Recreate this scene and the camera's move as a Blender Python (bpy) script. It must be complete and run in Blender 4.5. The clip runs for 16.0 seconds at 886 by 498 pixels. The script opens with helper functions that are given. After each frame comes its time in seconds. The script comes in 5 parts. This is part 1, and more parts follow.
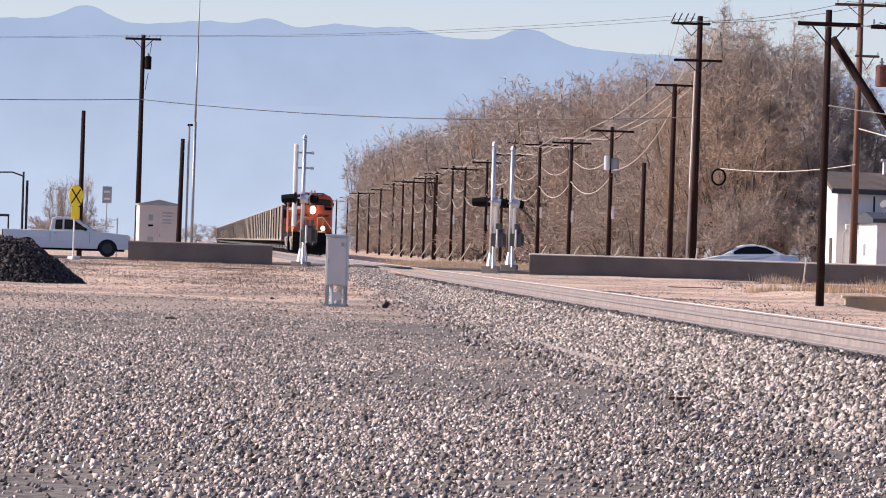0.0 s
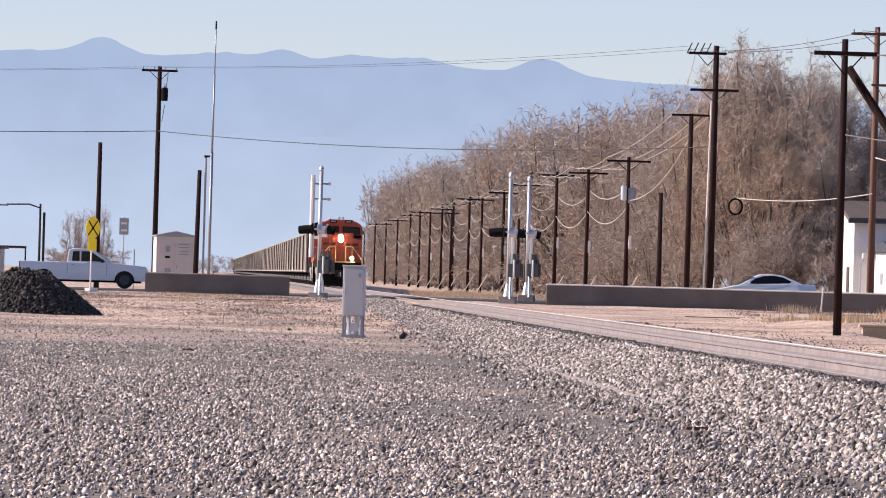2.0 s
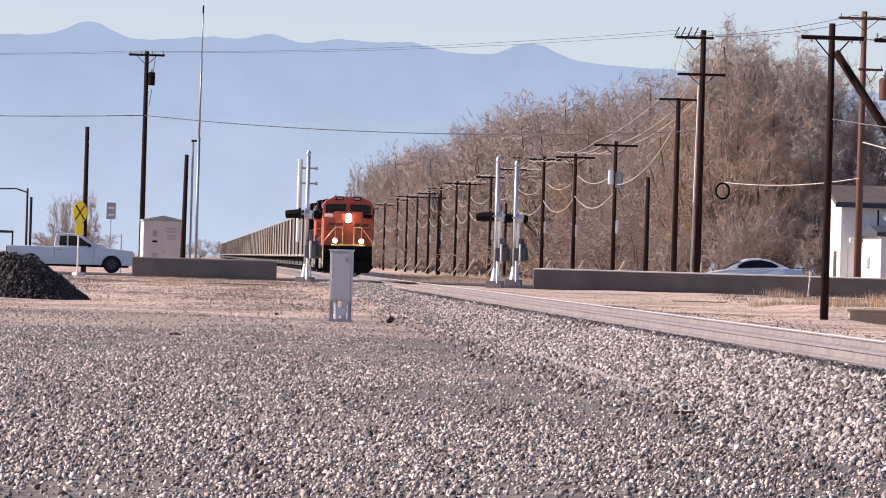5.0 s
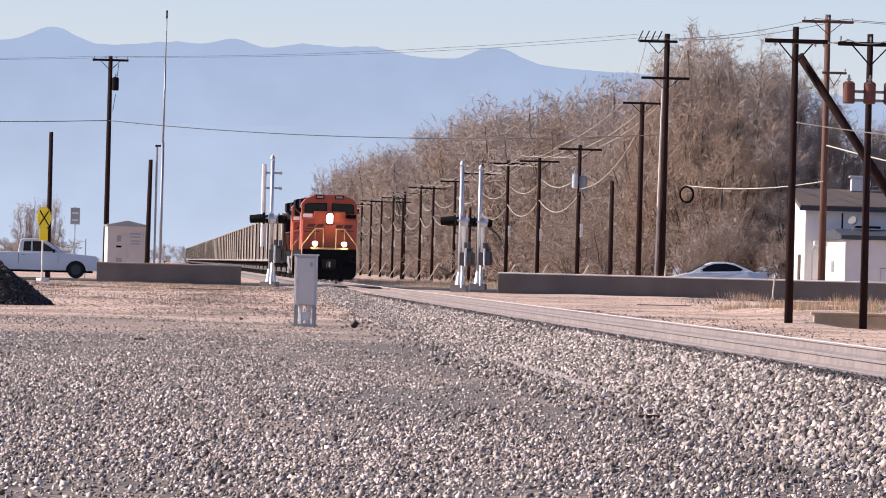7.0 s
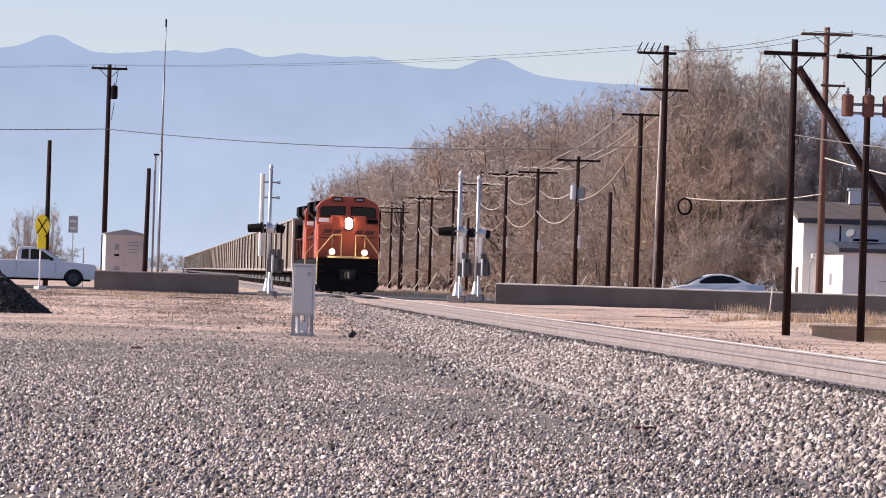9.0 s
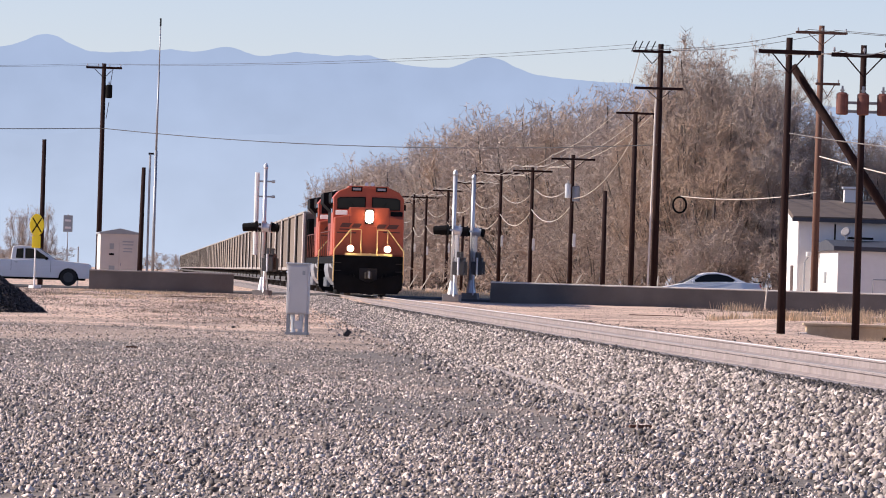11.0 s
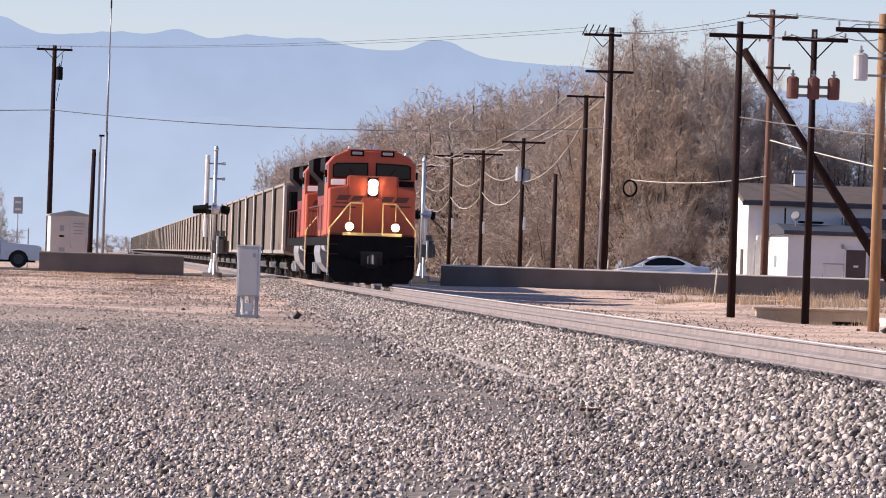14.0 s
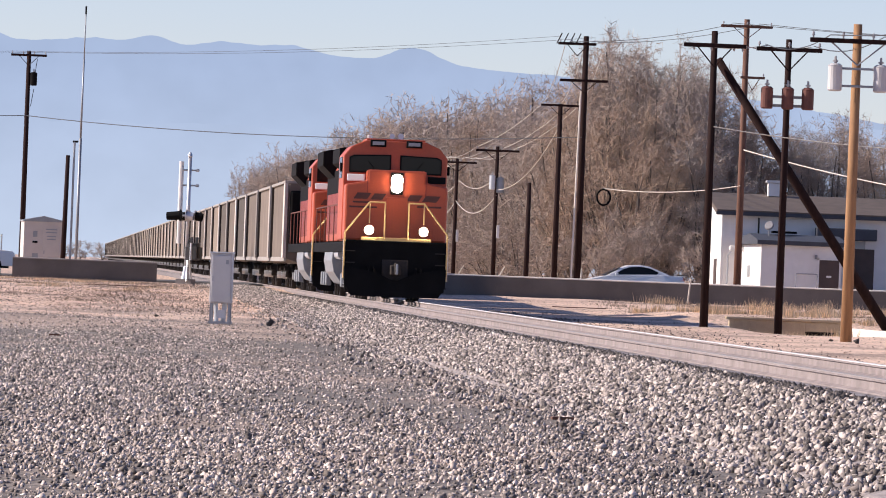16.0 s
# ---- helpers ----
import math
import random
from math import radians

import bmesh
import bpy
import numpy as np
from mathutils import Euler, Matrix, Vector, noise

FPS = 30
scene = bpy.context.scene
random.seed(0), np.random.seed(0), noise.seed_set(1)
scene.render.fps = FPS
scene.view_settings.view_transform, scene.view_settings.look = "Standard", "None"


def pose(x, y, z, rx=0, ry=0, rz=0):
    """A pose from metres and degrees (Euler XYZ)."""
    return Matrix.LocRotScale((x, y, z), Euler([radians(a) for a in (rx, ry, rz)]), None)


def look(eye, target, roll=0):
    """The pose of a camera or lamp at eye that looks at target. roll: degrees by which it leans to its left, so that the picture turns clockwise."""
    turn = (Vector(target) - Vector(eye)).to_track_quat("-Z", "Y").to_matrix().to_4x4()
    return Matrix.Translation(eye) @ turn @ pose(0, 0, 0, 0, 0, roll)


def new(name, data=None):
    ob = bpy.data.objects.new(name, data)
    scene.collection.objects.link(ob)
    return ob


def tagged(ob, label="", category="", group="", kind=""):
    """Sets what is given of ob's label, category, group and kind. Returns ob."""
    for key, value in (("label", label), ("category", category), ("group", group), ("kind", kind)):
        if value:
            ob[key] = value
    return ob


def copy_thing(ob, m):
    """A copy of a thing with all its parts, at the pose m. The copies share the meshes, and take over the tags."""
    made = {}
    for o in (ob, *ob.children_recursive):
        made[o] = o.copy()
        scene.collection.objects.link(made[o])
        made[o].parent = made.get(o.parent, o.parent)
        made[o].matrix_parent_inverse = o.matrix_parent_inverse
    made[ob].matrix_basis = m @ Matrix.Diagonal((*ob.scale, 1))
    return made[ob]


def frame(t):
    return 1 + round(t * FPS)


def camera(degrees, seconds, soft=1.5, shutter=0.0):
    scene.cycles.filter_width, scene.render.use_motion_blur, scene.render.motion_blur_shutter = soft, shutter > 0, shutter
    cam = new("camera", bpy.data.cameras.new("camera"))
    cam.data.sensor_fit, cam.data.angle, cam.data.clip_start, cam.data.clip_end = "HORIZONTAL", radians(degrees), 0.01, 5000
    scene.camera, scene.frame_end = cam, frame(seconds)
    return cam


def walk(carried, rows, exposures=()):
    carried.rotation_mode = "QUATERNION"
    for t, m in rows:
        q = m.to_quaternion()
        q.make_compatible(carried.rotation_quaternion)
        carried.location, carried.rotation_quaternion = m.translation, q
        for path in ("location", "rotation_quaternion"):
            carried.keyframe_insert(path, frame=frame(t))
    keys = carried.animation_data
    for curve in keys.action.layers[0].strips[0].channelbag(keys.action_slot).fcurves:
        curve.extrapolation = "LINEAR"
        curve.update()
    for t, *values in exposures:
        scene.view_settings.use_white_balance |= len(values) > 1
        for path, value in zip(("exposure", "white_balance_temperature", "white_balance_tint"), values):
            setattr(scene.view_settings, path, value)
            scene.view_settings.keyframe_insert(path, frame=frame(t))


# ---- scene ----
cam = camera(8.5, 16.0, soft=1.0)
EYE = (0.0, 0.0, 0.96)
# seconds, heading, tilt, lean in degrees: the camera stays in one place and pans
PAN = [
    (0, -2.449, -0.025, -1.850),
    (0.5, -2.537, 0.058, -1.706),
    (1, -2.505, 0.177, -1.622),
    (1.5, -2.394, 0.236, -1.681),
    (2, -2.285, 0.264, -1.665),
    (2.5, -2.208, 0.258, -1.649),
    (3, -2.173, 0.199, -1.687),
    (5.5, -2.521, 0.105, -1.593),
    (6, -2.636, 0.090, -1.526),
    (6.5, -2.710, 0.135, -1.506),
    (7, -2.751, 0.168, -1.489),
    (7.5, -2.781, 0.247, -1.565),
    (8, -2.792, 0.251, -1.660),
    (8.5, -2.793, 0.259, -1.767),
    (9, -2.773, 0.269, -1.824),
    (11.5, -2.853, 0.249, -1.725),
    (12, -2.938, 0.211, -1.732),
    (12.5, -3.039, 0.138, -1.723),
    (13, -3.150, 0.085, -1.736),
    (13.5, -3.234, 0.074, -1.845),
    (14, -3.301, 0.109, -1.911),
    (14.5, -3.375, 0.152, -2.040),
    (15, -3.427, 0.199, -2.135),
    (15.5, -3.467, 0.222, -2.180),
    (16, -3.558, 0.195, -2.236)]
walk(cam, [(t, pose(*EYE, 90 + pitch, roll, yaw)) for t, yaw, pitch, roll in PAN], exposures=[(0, 0.48, 6780, 15.5), (16, 0.48, 6780, 15.5)])

# ---- light ----
SUN_HIGH, SUN_SIDE = 28.5, 85.0  # elevation; degrees to the left of the line of the track
world = bpy.data.worlds.new("sky")
scene.world = world
world.use_nodes = True
wn = world.node_tree.nodes
sky = wn.new("ShaderNodeTexSky")
sky.sky_type = "NISHITA"
sky.sun_disc = False
sky.sun_elevation, sky.sun_rotation = radians(SUN_HIGH), radians(-SUN_SIDE)
sky.dust_density, sky.air_density, sky.ozone_density, sky.altitude = 0.2, 1.0, 1.5, 1400
wn["Background"].inputs[1].default_value = 0.082
tint = wn.new("ShaderNodeMixRGB")
tint.blend_type, tint.inputs[0].default_value, tint.inputs[2].default_value = "MULTIPLY", 1.0, (0.99, 1.0, 1.27, 1)
world.node_tree.links.new(sky.outputs[0], tint.inputs[1])
world.node_tree.links.new(tint.outputs[0], wn["Background"].inputs[0])
sun = new("sun", bpy.data.lights.new("sun", "SUN"))
sun.data.energy, sun.data.angle, sun.data.color = 5.0, radians(0.53), (1.0, 0.93, 0.84)
_e, _a = radians(SUN_HIGH), radians(SUN_SIDE)
sun.matrix_basis = look((0, 0, 60), (math.sin(_a) * math.cos(_e), -math.cos(_a) * math.cos(_e), 60 - math.sin(_e)))


# ---- materials ----
def mat(name, base, rough=0.7, metal=0.0, var=0.25, scale=3.0, fine=60.0, bump=0.15, dirt=None, island=0.0, per_object=0.0, stretch=(1, 1, 1), gloss=0.5):
    """Colour with broad stains, fine grain, and a little relief."""
    m = bpy.data.materials.new(name)
    m.use_nodes = True
    n, l = m.node_tree.nodes, m.node_tree.links
    b = n["Principled BSDF"]
    b.inputs["Metallic"].default_value = metal
    b.inputs["Specular IOR Level"].default_value = gloss
    co = n.new("ShaderNodeTexCoord")
    mp = n.new("ShaderNodeMapping")
    mp.inputs["Scale"].default_value = stretch
    l.new(co.outputs["Object"], mp.inputs["Vector"])
    n1, n2 = n.new("ShaderNodeTexNoise"), n.new("ShaderNodeTexNoise")
    n1.inputs["Scale"].default_value, n1.inputs["Detail"].default_value = scale, 5
    n2.inputs["Scale"].default_value, n2.inputs["Detail"].default_value = fine, 3
    for x in (n1, n2):
        l.new(mp.outputs[0], x.inputs["Vector"])
    r1 = n.new("ShaderNodeValToRGB")
    r1.color_ramp.elements[0].position, r1.color_ramp.elements[1].position = 0.35, 0.68
    d = dirt or tuple(c * (1 - var) for c in base)
    r1.color_ramp.elements[0].color, r1.color_ramp.elements[1].color = (*d, 1), (*base, 1)
    l.new(n1.outputs["Fac"], r1.inputs[0])
    h = n.new("ShaderNodeHueSaturation")
    l.new(r1.outputs[0], h.inputs["Color"])
    v = n.new("ShaderNodeMapRange")
    v.inputs["To Min"].default_value, v.inputs["To Max"].default_value = 1 - var, 1 + var
    src = n2.outputs["Fac"]
    if island:
        g = n.new("ShaderNodeNewGeometry")
        src = g.outputs["Random Per Island"]
        v.inputs["To Min"].default_value, v.inputs["To Max"].default_value = 1 - island, 1 + island * 1.5
    if per_object:
        g = n.new("ShaderNodeObjectInfo")
        src = g.outputs["Random"]
        v.inputs["To Min"].default_value, v.inputs["To Max"].default_value = 1 - per_object, 1 + per_object
    if island:
        pw = n.new("ShaderNodeMath")
        pw.operation = "POWER"
        pw.inputs[1].default_value = 1.6
        l.new(src, pw.inputs[0])
        src = pw.outputs[0]
    l.new(src, v.inputs["Value"])
    l.new(v.outputs[0], h.inputs["Value"])
    l.new(h.outputs[0], b.inputs["Base Color"])
    rr = n.new("ShaderNodeMapRange")
    rr.inputs["To Min"].default_value, rr.inputs["To Max"].default_value = max(0.03, rough - 0.1), min(1, rough + 0.12)
    l.new(n2.outputs["Fac"], rr.inputs["Value"])
    l.new(rr.outputs[0], b.inputs["Roughness"])
    if bump:
        bp = n.new("ShaderNodeBump")
        bp.inputs["Strength"].default_value, bp.inputs["Distance"].default_value = bump, 0.02
        l.new(n2.outputs["Fac"], bp.inputs["Height"])
        l.new(bp.outputs[0], b.inputs["Normal"])
    return m


def glow(name, colour, strength):
    m = bpy.data.materials.new(name)
    m.use_nodes = True
    b = m.node_tree.nodes["Principled BSDF"]
    b.inputs["Base Color"].default_value = (*colour, 1)
    b.inputs["Emission Color"].default_value = (*colour, 1)
    b.inputs["Emission Strength"].default_value = strength
    return m


def glass(name, tint, rough=0.05):
    m = bpy.data.materials.new(name)
    m.use_nodes = True
    b = m.node_tree.nodes["Principled BSDF"]
    b.inputs["Base Color"].default_value = (*tint, 1)
    b.inputs["Roughness"].default_value = rough
    b.inputs["Specular IOR Level"].default_value = 0.25
    return m


M = {
    "gravel": mat("gravel", (0.26, 0.215, 0.2), 0.95, var=0.4, scale=0.35, fine=22, bump=0.5, dirt=(0.19, 0.155, 0.145)),
    "stone": mat("stone", (0.46, 0.38, 0.335), 0.75, var=0.3, scale=4, fine=30, island=0.75, dirt=(0.36, 0.29, 0.255)),
    "ballast": mat("ballast", (0.41, 0.35, 0.315), 0.8, var=0.3, scale=4, fine=30, island=0.75, dirt=(0.29, 0.24, 0.215)),
    "ballast_bed": mat("ballast_bed", (0.32, 0.275, 0.265), 0.95, var=0.4, scale=3, fine=16, bump=0.6),
    # same steel twice: one with the sun's glint painted in, one without
    "rail_glint": mat("rail_glint", (0.8, 0.76, 0.74), 0.5, 0.35, 0.1, 2, 40, 0.02),
    "rail_dim": mat("rail_dim", (0.34, 0.3, 0.29), 0.6, 0.3, 0.1, 2, 40, 0.02),
    "rail_rust": mat("rail_rust", (0.3, 0.25, 0.24), 0.85, 0.1, 0.3, 3, 40),
    "tie": mat("tie", (0.5, 0.455, 0.45), 0.9, 0, 0.15, 3, 50, per_object=0.12),
    "tie_far": mat("tie_far", (0.5, 0.455, 0.45), 0.9, 0, 0.15, 3, 50, island=0.12),
    "asphalt": mat("asphalt", (0.09, 0.085, 0.085), 0.9, 0, 0.25, 0.6, 60),
    "concrete": mat("concrete", (0.26, 0.235, 0.225), 0.9, 0, 0.15, 1.2, 30, dirt=(0.2, 0.18, 0.17)),
    "barrier": mat("barrier", (0.152, 0.136, 0.126), 0.92, 0, 0.18, 0.9, 24, 0.2, dirt=(0.115, 0.102, 0.094)),
    "concrete_pale": mat("concrete_pale", (0.74, 0.67, 0.59), 0.9, 0, 0.15, 1.2, 30),
    "pole_dark": mat("pole_dark", (0.03, 0.0145, 0.013), 0.9, 0, 0.4, 2, 30, stretch=(6, 6, 0.6), gloss=0.15),
    "pole_brown": mat("pole_brown", (0.16, 0.075, 0.05), 0.85, 0, 0.3, 2, 30, stretch=(6, 6, 0.6)),
    "pole_tan": mat("pole_tan", (0.36, 0.19, 0.09), 0.85, 0, 0.3, 2, 30, stretch=(6, 6, 0.6)),
    "steel_grey": mat("steel_grey", (0.33, 0.34, 0.36), 0.5, 0.5, 0.15, 2, 40, 0.05),
    "aluminium": mat("aluminium", (0.62, 0.63, 0.65), 0.42, 0.6, 0.12, 2, 40, 0.05),
    "box_silver": mat("box_silver", (0.52, 0.5, 0.5), 0.55, 0.1, 0.08, 2, 50, 0.05),
    "black": mat("black", (0.0085, 0.008, 0.0085), 0.75, 0, 0.4, 2, 30, 0.1, gloss=0.1),
    "underframe": mat("underframe", (0.03, 0.027, 0.027), 0.75, 0, 0.5, 2, 25, 0.2, dirt=(0.045, 0.036, 0.03), gloss=0.2),
    "mech_grey": mat("mech_grey", (0.07, 0.068, 0.07), 0.6, 0.2, 0.2, 3, 30, 0.05),
    "porcelain": mat("porcelain", (0.32, 0.3, 0.3), 0.3, 0, 0.2, 4, 40, 0.0),
    "rust_red": mat("rust_red", (0.17, 0.06, 0.045), 0.7, 0.1, 0.3, 4, 40),
    "wire": mat("wire", (0.05, 0.05, 0.055), 0.6, 0.0, 0.15, 1, 20, 0.0),
    "cable_pale": mat("cable_pale", (0.6, 0.54, 0.47), 0.5, 0.2, 0.15, 1, 20, 0.0),
    "yellow_sign": mat("yellow_sign", (0.95, 0.72, 0.0), 0.5, 0, 0.06, 2, 40, 0.0),
    "white_paint": mat("white_paint", (0.72, 0.7, 0.68), 0.6, 0, 0.08, 1.5, 40, 0.05),
    "shed_paint": mat("shed_paint", (0.6, 0.55, 0.5), 0.7, 0, 0.08, 1.5, 40, 0.05),
    "car_white": mat("car_white", (0.8, 0.79, 0.79), 0.25, 0, 0.04, 1, 40, 0.0),
    "tyre": mat("tyre", (0.02, 0.02, 0.02), 0.85, 0, 0.3, 8, 60),
    "glass_dark": glass("glass_dark", (0.008, 0.009, 0.01), 0.12),
    "orange": mat("orange", (0.47, 0.082, 0.032), 0.42, 0, 0.14, 1.2, 25, 0.03, dirt=(0.39, 0.075, 0.034)),
    "emblem_brown": mat("emblem_brown", (0.09, 0.025, 0.018), 0.5, 0, 0.2, 2, 30, 0.0),
    "maroon": mat("maroon", (0.24, 0.03, 0.02), 0.5, 0, 0.2, 1.2, 25, 0.03),
    "yellow_rail": mat("yellow_rail", (0.78, 0.52, 0.2), 0.45, 0, 0.1, 2, 30, 0.0),
    "gondola": mat("gondola", (0.19, 0.148, 0.118), 0.75, 0.05, 0.22, 0.8, 8, 0.05, dirt=(0.145, 0.112, 0.09), per_object=0.6),
    "gondola_post": mat("gondola_post", (0.5, 0.44, 0.39), 0.6, 0.1, 0.2, 1, 20, 0.0, per_object=0.55),
    "gondola_top": mat("gondola_top", (0.36, 0.325, 0.295), 0.6, 0.2, 0.15, 1, 20, 0.0),
    "bark": mat("bark", (0.14, 0.115, 0.098), 0.95, 0, 0.3, 2, 20, 0.2, island=0.3),
    "twig": mat("twig", (0.41, 0.33, 0.28), 0.95, 0, 0.2, 0.25, 10, 0.0, dirt=(0.31, 0.245, 0.207), island=0.18),
    "twig_warm": mat("twig_warm", (0.45, 0.335, 0.255), 0.95, 0, 0.2, 0.25, 10, 0.0, dirt=(0.35, 0.255, 0.195), island=0.18),
    "twig_grey": mat("twig_grey", (0.44, 0.375, 0.335), 0.95, 0, 0.2, 0.25, 10, 0.0, dirt=(0.34, 0.285, 0.25), island=0.18),
    "dry_grass": mat("dry_grass", (0.85, 0.66, 0.43), 0.95, 0, 0.2, 1, 20, 0.0, island=0.35),
    "weeds": mat("weeds", (0.3, 0.235, 0.175), 0.95, 0, 0.2, 1, 20, 0.0, island=0.45),
    "concrete_tan": mat("concrete_tan", (0.5, 0.39, 0.27), 0.9, 0, 0.2, 1.5, 25, 0.2, dirt=(0.36, 0.27, 0.185)),
    "clod": mat("clod", (0.4, 0.285, 0.235), 0.95, 0, 0.3, 3, 30, island=0.6),
    "dark_stone": mat("dark_stone", (0.09, 0.075, 0.07), 0.9, 0, 0.3, 3, 30, island=0.6),
    "rubble": mat("rubble", (0.06, 0.05, 0.047), 0.9, 0, 0.3, 3, 30, island=0.5),
    "roofing": mat("roofing", (0.12, 0.09, 0.075), 0.85, 0, 0.25, 1.5, 30),
    "awning": mat("awning", (0.05, 0.055, 0.07), 0.7, 0, 0.2, 1.5, 30),
    "door_brown": mat("door_brown", (0.07, 0.045, 0.04), 0.6, 0, 0.2, 2, 30),
    "sign_back": mat("sign_back", (0.35, 0.37, 0.38), 0.5, 0.4, 0.1, 3, 40, 0.0),
    "lamp_core": glow("lamp_core", (1.0, 0.86, 0.62), 60.0),
}


# self-lit ridge: distance haze is painted in, paler towards the foot
def haze_glow_mat(name, top, low, z0, z1):
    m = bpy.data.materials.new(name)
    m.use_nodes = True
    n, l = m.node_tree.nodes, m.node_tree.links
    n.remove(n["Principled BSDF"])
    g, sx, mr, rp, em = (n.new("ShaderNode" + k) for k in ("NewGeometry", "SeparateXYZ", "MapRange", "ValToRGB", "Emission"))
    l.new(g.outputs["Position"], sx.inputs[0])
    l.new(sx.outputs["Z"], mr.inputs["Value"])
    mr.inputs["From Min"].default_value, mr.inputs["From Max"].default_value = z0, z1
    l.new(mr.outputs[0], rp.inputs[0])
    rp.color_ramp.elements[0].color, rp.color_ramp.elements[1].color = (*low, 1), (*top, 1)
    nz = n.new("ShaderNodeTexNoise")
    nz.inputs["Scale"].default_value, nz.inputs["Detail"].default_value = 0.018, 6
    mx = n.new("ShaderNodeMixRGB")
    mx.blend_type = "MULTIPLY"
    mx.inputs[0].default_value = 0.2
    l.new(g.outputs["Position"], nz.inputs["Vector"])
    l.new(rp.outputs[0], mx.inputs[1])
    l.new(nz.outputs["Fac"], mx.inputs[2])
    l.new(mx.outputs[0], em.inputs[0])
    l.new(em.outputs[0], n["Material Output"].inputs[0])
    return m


# ---- shape helpers ----
def box(bm, c, s, rz=0.0, bevel=0.0, rx=0.0):
    m = Matrix.Translation(c) @ Matrix.Rotation(rz, 4, "Z") @ Matrix.Rotation(rx, 4, "X") @ Matrix.Diagonal((*s, 1))
    g = bmesh.ops.create_cube(bm, size=1, matrix=m)
    if bevel:
        es = list({e for v in g["verts"] for e in v.link_edges})
        bmesh.ops.bevel(bm, geom=es, offset=bevel, segments=2, affect="EDGES", profile=0.5)


def tube(bm, a, b, r0, r1=None, n=8, caps=True):
    a, b = Vector(a), Vector(b)
    d = b - a
    q = d.to_track_quat("Z", "Y").to_matrix().to_4x4()
    bmesh.ops.create_cone(bm, cap_ends=caps, segments=n, radius1=r0, radius2=r0 if r1 is None else r1, depth=d.length,
                          matrix=Matrix.Translation((a + b) / 2) @ q)


def prism(bm, poly, axis, a, b, bevel=0.0):
    """A polygon in the two other axes, drawn out along axis from a to b."""
    def place(u, v, w):
        return {"x": (w, u, v), "y": (u, w, v), "z": (u, v, w)}[axis]
    lo, hi = [bm.verts.new(place(u, v, a)) for u, v in poly], [bm.verts.new(place(u, v, b)) for u, v in poly]
    fs = [bm.faces.new(lo), bm.faces.new(hi)]
    k = len(poly)
    for i in range(k):
        fs.append(bm.faces.new((lo[i], lo[(i + 1) % k], hi[(i + 1) % k], hi[i])))
    bmesh.ops.recalc_face_normals(bm, faces=fs)
    if bevel:
        bmesh.ops.bevel(bm, geom=list({e for f in fs for e in f.edges}), offset=bevel, segments=2, affect="EDGES", profile=0.5)


def mesh_of(name, bm, material, smooth=False):
    me = bpy.data.meshes.new(name)
    bm.to_mesh(me)
    bm.free()
    me.materials.append(material)
    if smooth:
        me.polygons.foreach_set("use_smooth", [True] * len(me.polygons))
    return me


def part(name, bm, material, parent=None, label="", smooth=False):
    ob = new(name, mesh_of(name, bm, material, smooth))
    if parent:
        ob.parent = parent
    return tagged(ob, label)


def boxes(*items, bevel=0.0):
    bm = bmesh.new()
    for c, s, *r in items:
        box(bm, c, s, *(r or [0.0]), bevel=bevel)
    return bm


def tubes(*items, n=8):
    bm = bmesh.new()
    for a, b, r, *e in items:
        tube(bm, a, b, r, e[0] if e else None, n)
    return bm


def thing(name, x, y, z, rz=0.0, label="", category="", group="", kind=""):
    e = new(name)
    e.empty_display_size = 0.2
    e.matrix_basis = pose(x, y, z, 0, 0, rz)
    return tagged(e, label, category, group, kind)


def raw(name, verts, faces, material, parent=None, smooth=False):
    me = bpy.data.meshes.new(name)
    me.from_pydata(verts, [], faces)
    me.materials.append(material)
    if smooth:
        me.polygons.foreach_set("use_smooth", [True] * len(me.polygons))
    ob = new(name, me)
    if parent:
        ob.parent = parent
    return ob


def smooth_step(a, b, v):
    t = min(1.0, max(0.0, (v - a) / (b - a)))
    return t * t * (3 - 2 * t)


# ---- the lie of the land: rail top is z = 0, the track runs along y at x = 9.2 ----
TRACK = 9.2


def ground_z(x, y):
    z = -0.62 + 0.52 * smooth_step(120, 250, y)
    right = smooth_step(11.5, 14.0, x)
    z += right * (-0.22 * smooth_step(188, 215, y) * (1 - smooth_step(235, 259, y)) - 0.03)
    z += 0.22 * smooth_step(179.5, 183, y) * (1 - smooth_step(200, 225, y)) * smooth_step(18.5, 20, x)
    z -= 0.5 * smooth_step(19, 20, x) * (1 - smooth_step(24, 25.5, x)) * smooth_step(162, 173, y) * (1 - smooth_step(178.2, 180, y))
    z -= 0.25 * smooth_step(281, 300, y)
    z += 0.05 * noise.noise((x * 0.35, y * 0.06, 3.0)) + 0.1 * noise.noise((x * 0.06, y * 0.015, 7.0)) * (1 - smooth_step(235, 255, y))
    return z


